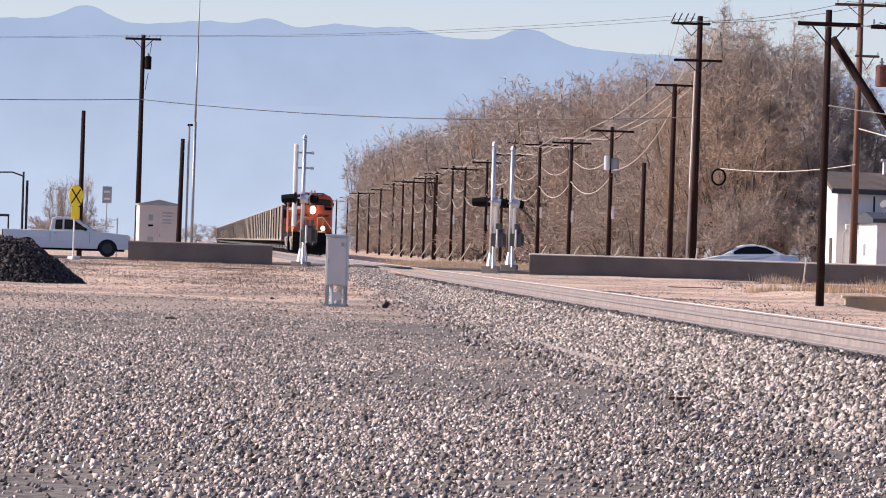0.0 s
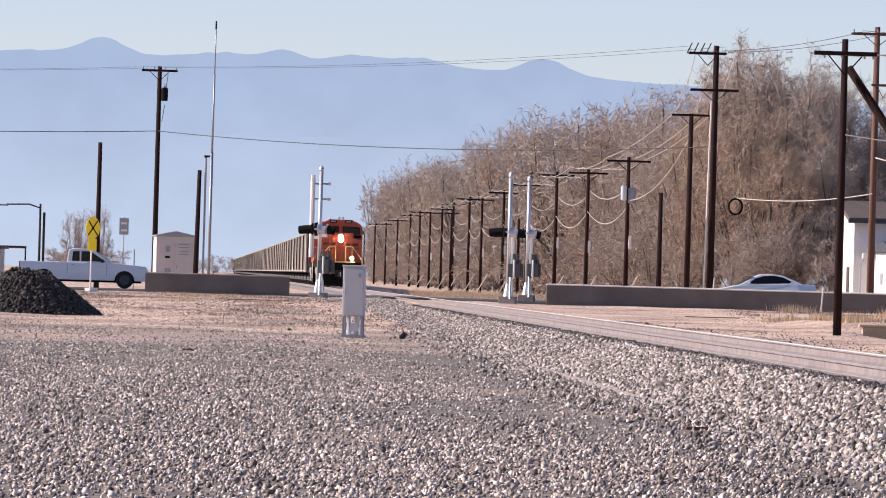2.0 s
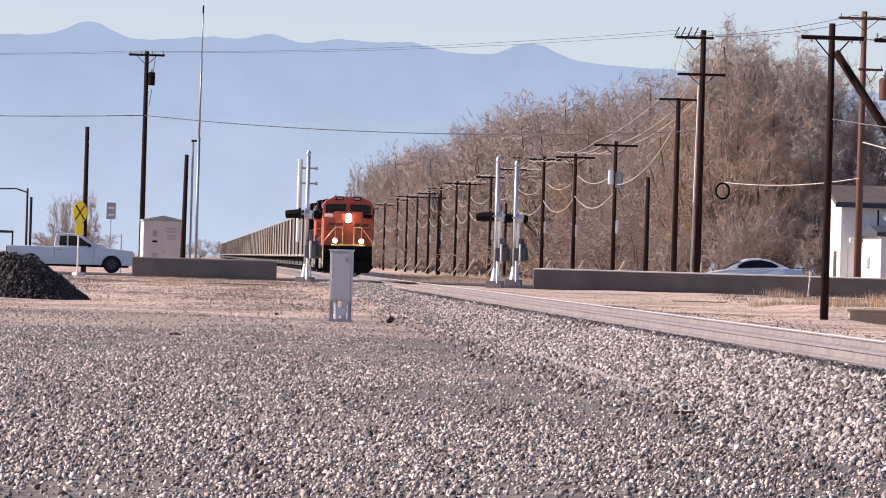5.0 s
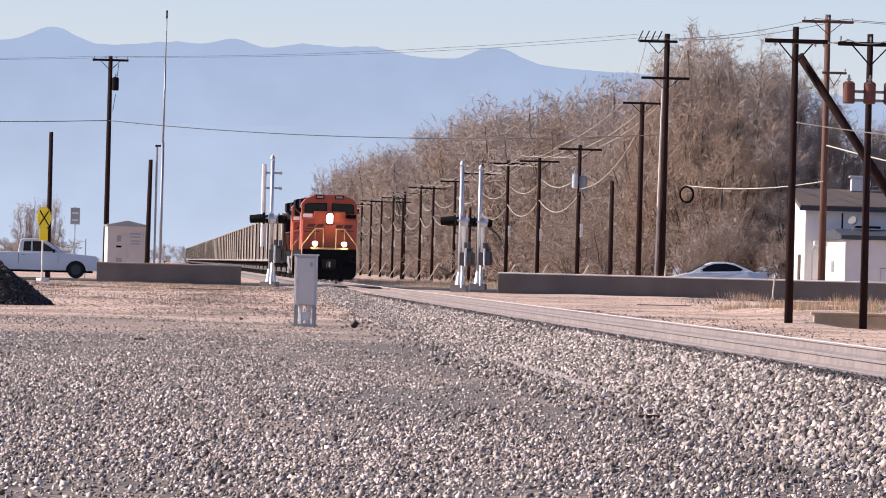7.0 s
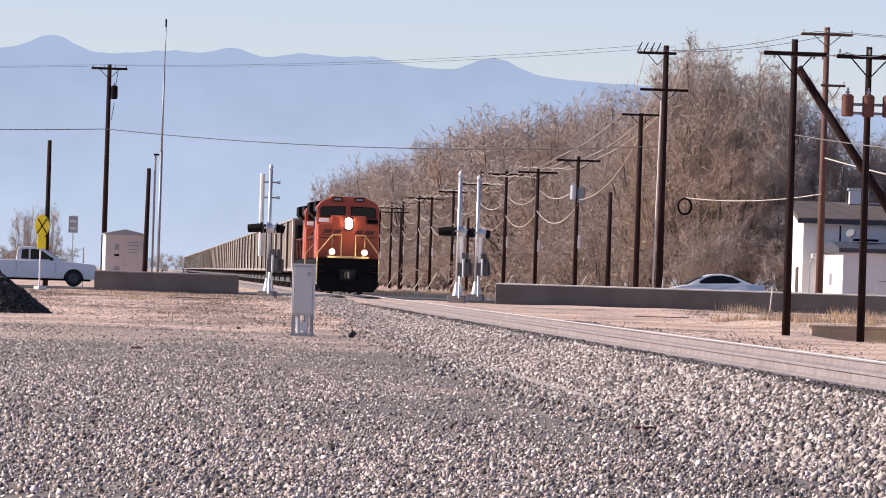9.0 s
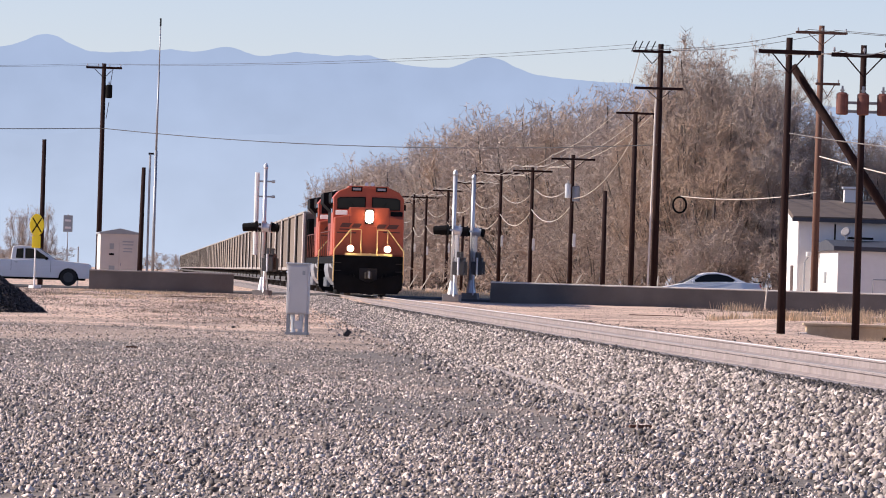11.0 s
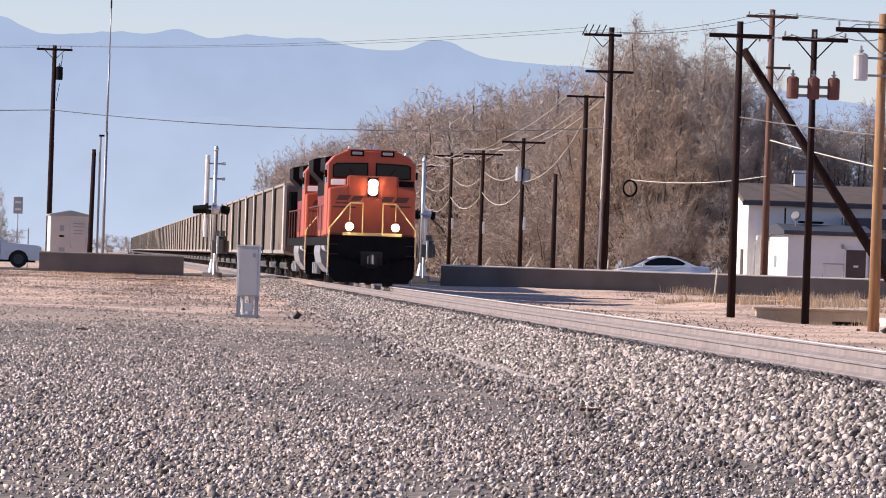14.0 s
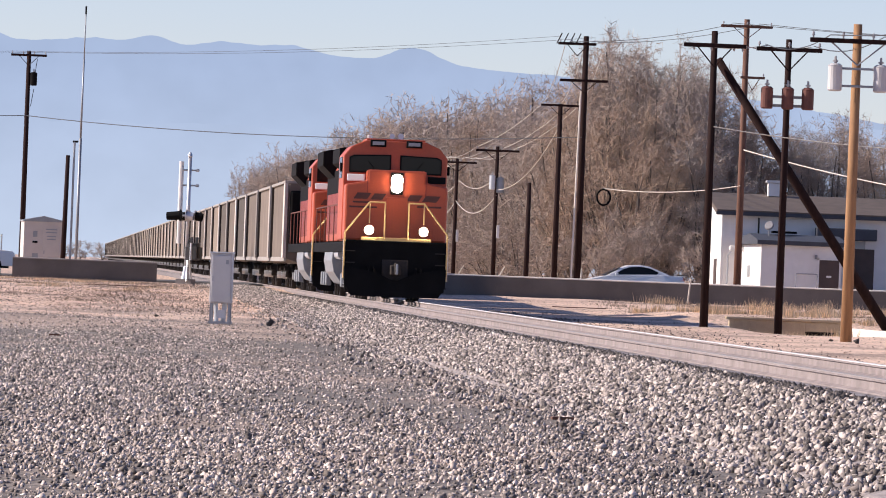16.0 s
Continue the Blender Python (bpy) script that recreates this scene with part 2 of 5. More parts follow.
def build_ground():
    ys = [-400, -150, -60, -20, 0, 15] + [20 + 2 * i for i in range(150)] + [330, 350, 380, 420, 480, 560, 700, 900, 1200, 1700, 2500, 3500, 4980]
    xs = [-3000, -1200, -500, -200, -90, -45] + [-30 + 1.0 * i for i in range(91)] + [75, 110, 200, 500, 1200, 3000]
    vs = [(x, y, ground_z(x, y)) for y in ys for x in xs]
    k = len(xs)
    fs = [(j * k + i, j * k + i + 1, (j + 1) * k + i + 1, (j + 1) * k + i) for j in range(len(ys) - 1) for i in range(k - 1)]
    m = bpy.data.materials.new("earth")
    m.use_nodes = True
    n, l = m.node_tree.nodes, m.node_tree.links
    b = n["Principled BSDF"]
    b.inputs["Roughness"].default_value = 0.95
    g, sx = n.new("ShaderNodeNewGeometry"), n.new("ShaderNodeSeparateXYZ")
    l.new(g.outputs["Position"], sx.inputs[0])
    big, fine = n.new("ShaderNodeTexNoise"), n.new("ShaderNodeTexNoise")
    big.inputs["Scale"].default_value, big.inputs["Detail"].default_value = 0.16, 5
    fine.inputs["Scale"].default_value, fine.inputs["Detail"].default_value = 9.0, 4
    l.new(g.outputs["Position"], big.inputs["Vector"])
    l.new(g.outputs["Position"], fine.inputs["Vector"])
    # bare pink soil near the road, grey gravel in the yard
    far, side = n.new("ShaderNodeMapRange"), n.new("ShaderNodeMapRange")
    far.inputs["From Min"].default_value, far.inputs["From Max"].default_value = 118, 175
    side.inputs["From Min"].default_value, side.inputs["From Max"].default_value = 12.6, 14.5
    l.new(sx.outputs["Y"], far.inputs["Value"])
    l.new(sx.outputs["X"], side.inputs["Value"])
    mx = n.new("ShaderNodeMath")
    mx.operation = "MAXIMUM"
    l.new(far.outputs[0], mx.inputs[0])
    l.new(side.outputs[0], mx.inputs[1])
    ad = n.new("ShaderNodeMath")
    ad.operation = "MULTIPLY_ADD"
    l.new(big.outputs["Fac"], ad.inputs[0])
    ad.inputs[1].default_value = 1.6
    ad.inputs[2].default_value = -0.8
    sm = n.new("ShaderNodeMath")
    sm.operation = "ADD"
    sm.use_clamp = True
    l.new(mx.outputs[0], sm.inputs[0])
    l.new(ad.outputs[0], sm.inputs[1])
    soil, grit, mix = n.new("ShaderNodeValToRGB"), n.new("ShaderNodeValToRGB"), n.new("ShaderNodeMixRGB")
    soil.color_ramp.elements[0].color, soil.color_ramp.elements[1].color = (0.24, 0.16, 0.125, 1), (0.8, 0.57, 0.43, 1)
    soil.color_ramp.elements[0].position, soil.color_ramp.elements[1].position = 0.4, 0.56
    grit.color_ramp.elements[0].color, grit.color_ramp.elements[1].color = (0.1, 0.083, 0.07, 1), (0.25, 0.21, 0.18, 1)
    grit.color_ramp.elements[0].position, grit.color_ramp.elements[1].position = 0.41, 0.6
    bl = n.new("ShaderNodeMixRGB")
    bl.inputs[0].default_value = 0.6
    l.new(big.outputs["Fac"], bl.inputs[1])
    l.new(fine.outputs["Fac"], bl.inputs[2])
    l.new(bl.outputs[0], soil.inputs[0])
    l.new(fine.outputs["Fac"], grit.inputs[0])
    l.new(sm.outputs[0], mix.inputs[0])
    l.new(grit.outputs[0], mix.inputs[1])
    l.new(soil.outputs[0], mix.inputs[2])
    l.new(mix.outputs[0], b.inputs["Base Color"])
    bp = n.new("ShaderNodeBump")
    bp.inputs["Strength"].default_value, bp.inputs["Distance"].default_value = 0.5, 0.05
    l.new(fine.outputs["Fac"], bp.inputs["Height"])
    l.new(bp.outputs[0], b.inputs["Normal"])
    tagged(raw("ground", vs, fs, m, smooth=True), "grey gravel yard turning to bare pinkish soil", "ground", kind="structure")


build_ground()


def build_mountains():
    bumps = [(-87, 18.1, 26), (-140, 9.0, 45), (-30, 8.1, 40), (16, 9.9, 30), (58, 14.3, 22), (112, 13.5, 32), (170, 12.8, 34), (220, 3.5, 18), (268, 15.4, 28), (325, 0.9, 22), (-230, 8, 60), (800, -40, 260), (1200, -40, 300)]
    # top and low are haze tones that glow, not rock colours
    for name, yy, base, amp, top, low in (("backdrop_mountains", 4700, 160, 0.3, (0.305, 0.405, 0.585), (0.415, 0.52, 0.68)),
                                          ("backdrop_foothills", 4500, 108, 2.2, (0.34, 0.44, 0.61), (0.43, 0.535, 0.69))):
        vs, fs = [], []
        xs = [-2600 + 4 * i for i in range(1301)]
        for x in xs:
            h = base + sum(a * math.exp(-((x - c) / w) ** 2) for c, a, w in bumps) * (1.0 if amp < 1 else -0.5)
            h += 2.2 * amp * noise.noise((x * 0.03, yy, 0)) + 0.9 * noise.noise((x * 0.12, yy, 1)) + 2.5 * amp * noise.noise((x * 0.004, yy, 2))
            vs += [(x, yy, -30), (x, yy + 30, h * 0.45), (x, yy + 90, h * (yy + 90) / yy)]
        for i in range(len(xs) - 1):
            fs += [(3 * i, 3 * i + 3, 3 * i + 4, 3 * i + 1), (3 * i + 1, 3 * i + 4, 3 * i + 5, 3 * i + 2)]
        tagged(raw(name, vs, fs, haze_glow_mat(name, top, low, 0, base), smooth=True), "hazy blue mountain range far away", "mountains", kind="structure")


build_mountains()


# ---- track ----
def build_track():
    bed = bmesh.new()
    prism(bed, [(5.7, -0.95), (6.1, -0.62), (7.6, -0.185), (10.8, -0.185), (12.2, -0.62), (12.6, -0.95)], "y", -80, 2600)
    tagged(part("track_bed", bed, M["ballast_bed"]), "raised bed of crushed grey stone under the track", "track bed", kind="structure")
    track = tagged(thing("railway_track", TRACK, 0, 0), "single railway track on pale concrete ties", "track", kind="structure")
    prof = [(-0.075, -0.172), (0.075, -0.172), (0.075, -0.155), (0.012, -0.13), (0.012, -0.045), (0.037, -0.035), (0.037, -0.012), (-0.037, -0.012), (-0.037, -0.035), (-0.012, -0.045), (-0.012, -0.13), (-0.075, -0.155)]
    for s in (-0.755, 0.755):
        bm = bmesh.new()
        prism(bm, [(u + s, v) for u, v in prof], "y", -80, 2600)
        rail = part("rail", bm, M["rail_rust"], track, "rust-brown steel rail")
        # far head is coloured as catching the sun, near head as not
        part("rail_head", boxes(((s, 1260, -0.006), (0.07, 2680, 0.012))), M["rail_glint" if s > 0 else "rail_dim"], rail, "polished running surface, its glint set by colour")


build_track()


# ---- road over the track ----
def build_road():
    bm = bmesh.new()
    prism(bm, [(261.0, -0.6), (261.4, -0.03), (270.5, 0.0), (279.5, -0.03), (280.5, -0.6)], "x", -120, 7.7)
    tagged(part("road", bm, M["asphalt"]), "worn asphalt road crossing the railway", "road", kind="structure")
    bm = bmesh.new()
    prism(bm, [(261.0, -0.6), (261.4, -0.03), (270.5, 0.0), (279.5, -0.03), (280.5, -0.6)], "x", 10.7, 120)
    tagged(part("road", bm, M["asphalt"]), "worn asphalt road crossing the railway", "road", kind="structure")
    bm = boxes(((9.2, 270, -0.035), (1.3, 18, 0.05)), ((8.05, 270, -0.035), (0.6, 18, 0.05)), ((10.35, 270, -0.035), (0.6, 18, 0.05)))
    tagged(part("crossing_panel", bm, M["asphalt"]), "dark crossing panels between the rails", "crossing", kind="structure")
    for x0, x1, y in ((-2.6, 3.7, 260.6), (14.95, 60, 260.6)):
        prof = [(y - 0.12, -0.4), (y - 0.1, 0.72), (y + 0.1, 0.72), (y + 0.12, -0.4)]
        bm = bmesh.new()
        prism(bm, prof, "x", x0, x1)
        w = tagged(part("concrete_barrier", bm, M["barrier"]), "low brown-grey concrete barrier wall along the road", "barrier", kind="structure")
        bm = bmesh.new()
        prism(bm, [(y - 0.13, 0.715), (y - 0.13, 0.755), (y - 0.08, 0.785), (y + 0.08, 0.785), (y + 0.13, 0.755), (y + 0.13, 0.715)], "x", x0, x1)
        # sunlit top put into a paler concrete, stronger on the right-hand wall
        part("coping", bm, M["concrete_pale" if x0 > 0 else "concrete"], w, "top edge in a paler tone for the sunlight on it")


build_road()


# ---- wires ----
def wire(name, a, b, sag, r, material, label, n=14, category="cable"):
    a, b = Vector(a), Vector(b)
    pts = [a.lerp(b, i / n) - Vector((0, 0, 4 * sag * (i / n) * (1 - i / n))) for i in range(n + 1)]
    vs, fs = [], []
    side = (b - a).cross(Vector((0, 0, 1))).normalized()
    for p in pts:
        for k in range(4):
            an = k * math.pi / 2
            vs.append(p + side * (r * math.cos(an)) + Vector((0, 0, r * math.sin(an))))
    for i in range(n):
        for k in range(4):
            fs.append((4 * i + k, 4 * i + (k + 1) % 4, 4 * i + 4 + (k + 1) % 4, 4 * i + 4 + k))
    return tagged(raw(name, vs, fs, material, smooth=True), label, category)


# ---- poles ----
def insulator(parent, x, y, z, up=1, r=0.05, h=0.16, m="porcelain"):
    bm = tubes(((x, y, z), (x, y, z + up * h), r * 0.45), ((x, y, z + up * h * 0.35), (x, y, z + up * h * 0.6), r, r * 0.6), ((x, y, z + up * h * 0.65), (x, y, z + up * h), r * 0.8, r * 0.4), n=7)
    part("insulator", bm, M[m], parent)


def utility_pole(x, y, h, r, wood, label, arms=(), base=None, name="utility_pole", lean=0.0, arm_wood=""):
    """arms: (height, half length, number of pins, doubled, offset)."""
    z0 = ground_z(x, y) if base is None else base
    p = tagged(thing(name, x, y, z0), label, "utility pole")
    H = h - z0
    bm = tubes(((0, 0, -0.4), (lean * H, 0, H), r, r * 0.72), n=12)
    part("post", bm, M[wood], p, smooth=True)
    for za, half, pins, dbl, off in arms:
        z = za - z0
        lx = lean * z + off
        for dy in ((-r - 0.05, r + 0.05) if dbl else (-r - 0.05,)):
            part("crossarm", boxes(((lx, dy, z), (2 * half, 0.1, 0.12)), bevel=0.01), M[arm_wood or wood], p)
        for s in (-1, 1):
            part("brace", tubes(((lx + s * half * 0.55, -r - 0.06, z - 0.05), (lx, -r - 0.02, z - 0.62), 0.022), n=5), M["steel_grey" if wood == "pole_tan" else wood], p)
        for i in range(pins):
            u = -half + 0.08 + (2 * half - 0.16) * i / max(1, pins - 1)
            insulator(p, lx + u, -r - 0.05, z + 0.06)
    return p


def transformer(p, x, y, z, m, r=0.21, h=0.62):
    can = tubes(((x, y, z - h / 2), (x, y, z + h / 2), r), ((x, y, z + h / 2), (x, y, z + h / 2 + 0.06), r * 1.04, r * 0.6), ((x, y, z - h / 2 - 0.03), (x, y, z - h / 2), r * 0.8, r), n=16)
    t = part("transformer", can, M[m], p, "round pole-mounted transformer can")
    part("bushing", tubes(((x, y, z + h / 2), (x, y, z + h / 2 + 0.25), 0.045, 0.03), ((x, y, z + h / 2 + 0.1), (x, y, z + h / 2 + 0.14), 0.075), n=7), M["porcelain"], t)


def build_poles():
    # by the road, behind the barrier
    a = utility_pole(-3.0, 350, 12.8, 0.17, "pole_dark", "tall dark wooden utility pole with a crossarm and a transformer", [(12.55, 1.05, 4, True, 0)])
    transformer(a, 0.32, -0.1, 11.5, "black", 0.2, 0.7)
    part("jumper", tubes(((0.35, -0.1, 10.9), (0.2, -0.1, 9.9), 0.02), n=5), M["wire"], a)
    part("jumper", tubes(((0.4, -0.1, 11.9), (0.5, -0.1, 12.7), 0.02), n=5), M["wire"], a)
    utility_pole(-5.45, 300, 7.2, 0.14, "pole_dark", "bare dark wooden pole stub behind the road")
    utility_pole(-0.5, 300, 5.95, 0.14, "pole_dark", "short dark wooden pole beside the signal shed", lean=0.012)
    mast = tagged(thing("antenna_mast", 0.17, 302, ground_z(0.2, 302)), "tall slender grey steel antenna mast", "mast")
    part("pole", tubes(((0, 0, 0), (0, 0, 7.2), 0.075), ((0, 0, 7.2), (0.02, 0, 11.2), 0.055, 0.045), ((0.02, 0, 11.2), (0.03, 0, 13.5), 0.03), n=8), M["steel_grey"], mast, smooth=True)
    part("tip", tubes(((0.03, 0, 13.5), (0.03, 0, 13.9), 0.05), n=6), M["black"], mast)
    m2 = tagged(thing("steel_post", -0.12, 300, ground_z(0, 300)), "thin dark steel post beside the mast", "post")
    part("pole", tubes(((0, 0, 0), (0, 0, 7.0), 0.055), n=8), M["steel_grey"], m2)
    part("cap", boxes(((0.05, 0, 7.0), (0.28, 0.1, 0.1))), M["black"], m2)
    # big poles beyond the road
    b = utility_pole(25.45, 300, 13.0, 0.19, "pole_dark", "tall dark wooden utility pole with two crossarms", [(12.6, 0.95, 4, True, -0.45), (10.75, 1.2, 0, True, -0.05)])
    part("steel_conduit", tubes(((-0.35, -0.25, 0), (-0.2, -0.2, 10.6), 0.05), n=6), M["concrete_pale"], b, "pale conduit running up the pole")
    for i in range(4):
        part("switch_arm", tubes(((-1.5 + 0.32 * i, -0.2, 12.95), (-1.25 + 0.32 * i, -0.2, 13.5), 0.03), n=5), M["pole_dark"], b)
    utility_pole(26.7, 330, 10.4, 0.17, "pole_dark", "dark wooden utility pole with one crossarm", [(10.3, 1.1, 4, False, 0)])
    utility_pole(22.85, 300, 5.5, 0.14, "pole_dark", "short bare dark wooden pole stub")
    e = utility_pole(32.45, 290, 13.75, 0.19, "pole_brown", "tall reddish brown utility pole with two crossarms", [(13.4, 1.25, 3, True, 0), (10.9, 0.6, 2, False, 0.35)])
    transformer(e, 0.55, -0.2, 9.3, "steel_grey", 0.2, 0.5)
    # beside the track
    c = utility_pole(18.15, 170.4, 8.1, 0.125, "pole_dark", "dark reddish wooden pole beside the track with one crossarm", [(7.68, 0.9, 0, False, 0.0)])
    for u in (-0.6, -0.1, 0.55, 0.8):
        insulator(c, u, -0.18, 8.1, -1)
    br = tagged(thing("push_brace", 18.3, 170.6, 0), "long dark wooden pole propped diagonally against the pole", "brace pole")
    part("post", tubes(((0.0, 0.1, 7.3), (5.75, 2.0, -0.7), 0.12, 0.16), n=10), M["pole_dark"], br, smooth=True)
    f = utility_pole(20.3, 170.4, 7.95, 0.12, "pole_dark", "dark wooden pole with three rusty transformers", [(7.65, 0.95, 3, False, 0)])
    for u in (-0.62, -0.02, 0.56):
        transformer(f, u, -0.34, 7.05, "rust_red", 0.175, 0.55)
    part("bracket", boxes(((-0.02, -0.16, 7.1), (1.3, 0.06, 0.08)), ((-0.02, -0.16, 6.85), (1.3, 0.06, 0.08))), M["steel_grey"], f)
    g = utility_pole(20.0, 153.0, 7.7, 0.155, "pole_tan", "tan new wooden pole with two grey transformers", [(7.25, 1.25, 4, False, 0)], arm_wood="pole_dark")
    for u in (-0.58, 0.6):
        transformer(g, u, -0.25, 6.8, "box_silver", 0.185, 0.62)
    part("bracket", boxes(((0, -0.2, 7.05), (1.1, 0.05, 0.06)), ((0, -0.2, 6.6), (1.1, 0.05, 0.06))), M["steel_grey"], g)
    # the line of poles along the railway
    first = utility_pole(24.0, 340, 8.1, 0.14, "pole_dark", "dark wooden line pole with a crossarm and drooping cables", [(7.85, 1.25, 6, False, 0)], name="line_pole")
    part("junction_box", boxes(((0.18, -0.2, 3.6), (0.16, 0.14, 0.75)), bevel=0.01), M["white_paint"], first, "pale cable box on the post")
    tagged(first, group="line poles along the railway")
    spots = [(24.0, 340), (23.95, 375), (23.9, 408), (23.9, 444), (24.0, 482), (24, 520), (24, 545), (24, 580), (24, 608), (24, 640), (24, 671), (24, 702), (24.1, 752), (24.1, 800), (24.1, 852), (24.2, 912), (24.2, 980), (24.2, 1060), (24.3, 1150)]
    for i, (x, y) in enumerate(spots[1:]):
        copy_thing(first, pose(x, y, ground_z(x, y) + 0.25 * ((i * 7) % 4 - 1.0) * 0.5, 0, 0, (i * 37) % 11 - 5))
    # a transformer hangs on the nearest of them
    transformer(first, -0.25, -0.25, 6.4, "aluminium", 0.17, 0.75)
    transformer(first, 0.22, -0.1, 6.25, "steel_grey", 0.22, 0.8)
    # smaller poles among them
    for x, y, h in ((23.0, 560, 7.2), (22.0, 420, 5.2), (25.5, 470, 9.6)):
        utility_pole(x, y, h, 0.12, "pole_dark", "thin dark wooden pole in the line", [(h - 0.3, 0.7, 3, False, 0)] if h > 7 else [])
    for (xa, ya), (xb, yb) in zip(spots, spots[1:]):
        za, zb = ground_z(xa, ya), ground_z(xb, yb)
        for u in (-1.15, -0.45, 0.45, 1.15):
            wire("line_wire", (xa + u, ya, 8.1 + (za + 0.35) * 0.3), (xb + u, yb, 8.1), 0.35, 0.016, M["cable_pale"], "thin pale wire strung between line poles", 8)
        wire("hanging_cable", (xa + 0.15, ya - 0.2, 6.6), (xb + 0.15, yb - 0.2, 6.6), 0.7, 0.025, M["cable_pale"], "pale cable drooping between line poles", 10)
        wire("hanging_cable", (xa, ya - 0.2, 5.3), (xb, yb - 0.2, 5.3), 0.9, 0.03, M["cable_pale"], "pale cable drooping between line poles", 10)
    for u in (-1.15, 0.45, 1.15):
        wire("line_wire", (24 + u, 340, 8.05), (26.7 + u * 0.9, 330, 10.35), 0.25, 0.02, M["cable_pale"], "thin pale wire rising to the taller pole", 8)
    wire("hanging_cable", (24, 340, 5.6), (26.7, 330, 9.2), 0.9, 0.03, M["cable_pale"], "pale cable drooping to the taller pole", 10)
    for u in (-1.0, 0.0, 1.0):
        wire("line_wire", (26.7 + u, 330, 10.4), (25.4 + u, 300, 12.6), 0.5, 0.018, M["cable_pale"], "thin pale wire rising to the taller pole", 8)
    # guy wires with pale guards
    for i, (x, y) in enumerate(spots[:12]):
        tagged(part("guy_guard", tubes(((x + 0.5 - 0.9, y - 3, -0.3), (x + 0.5, y - 2.5, 1.25), 0.045), n=6), M["cable_pale"]), "pale plastic guard on a guy wire", "guy wire")
    # long wires across the road
    for u, sag in ((-0.9, 3.2), (0.9, 3.0)):
        wire("power_line", (-3 + u, 350, 12.75), (25.0 + u, 300, 12.95), 0.35, 0.009, M["wire"], "thin power line high over the road", 24)
        wire("power_line", (-3 + u, 350, 12.75), (-45, 356, 12.6), 0.5, 0.007, M["wire"], "thin power line high over the road", 16)
    wire("telephone_cable", (-3, 349.8, 9.0), (25.4, 299.8, 7.9), 0.55, 0.022, M["wire"], "dark telephone cable slung over the railway", 30)
    wire("telephone_cable", (-3, 349.8, 9.0), (-45, 352, 9.9), 0.7, 0.022, M["wire"], "dark telephone cable slung over the road", 16)
    wire("service_cable", (26.6, 299.7, 5.35), (32.4, 289.8, 5.6), 0.25, 0.025, M["cable_pale"], "pale cable between two poles", 12)
    wire("service_cable", (32.5, 289.6, 7.35), (48, 262, 4.5), 0.6, 0.035, M["cable_pale"], "thick pale cable sloping from the pole", 16)
    wire("service_cable", (18.2, 170.2, 5.35), (28, 168, 4.95), 0.25, 0.016, M["cable_pale"], "pale cable from the trackside pole", 12)
    for z, u in ((7.72, -0.7), (7.72, 0.7)):
        wire("power_line", (18.15 + u, 170.2, z), (20.3 + u * 0.9, 170.2, 7.75), 0.12, 0.014, M["cable_pale"], "wire between the trackside poles", 8)
        wire("power_line", (20.3 + u, 170.2, 7.78), (20.0 + u, 153, 7.4), 0.25, 0.014, M["wire"], "wire between the trackside poles", 8)
        wire("power_line", (20.0 + u, 153, 7.4), (21.0 + u, 95, 7.9), 0.8, 0.014, M["wire"], "wire between the trackside poles", 8)
    for u in (-0.7, 0.6):
        wire("power_line", (32.45 + u, 290, 13.55), (60, 262, 12.8), 0.6, 0.014, M["wire"], "thin power line to the tall pole", 10)
        wire("power_line", (25.45 + u, 300, 12.7), (32.45 + u, 290, 13.5), 0.25, 0.014, M["wire"], "thin power line to the tall pole", 10)
    bm = bmesh.new()
    for k in range(20):
        a0, a1 = k * math.tau / 20, (k + 1) * math.tau / 20
        for dr in (0.0, 0.045):
            tube(bm, (math.cos(a0) * (0.36 - dr), dr, math.sin(a0) * (0.42 - dr)), (math.cos(a1) * (0.36 - dr), dr, math.sin(a1) * (0.42 - dr)), 0.03, n=5)
    coil = tagged(part("cable_coil", bm, M["black"]), "coil of black cable hung on the line", "cable coil")
    coil.matrix_basis = pose(26.6, 299.6, 4.9)


build_poles()


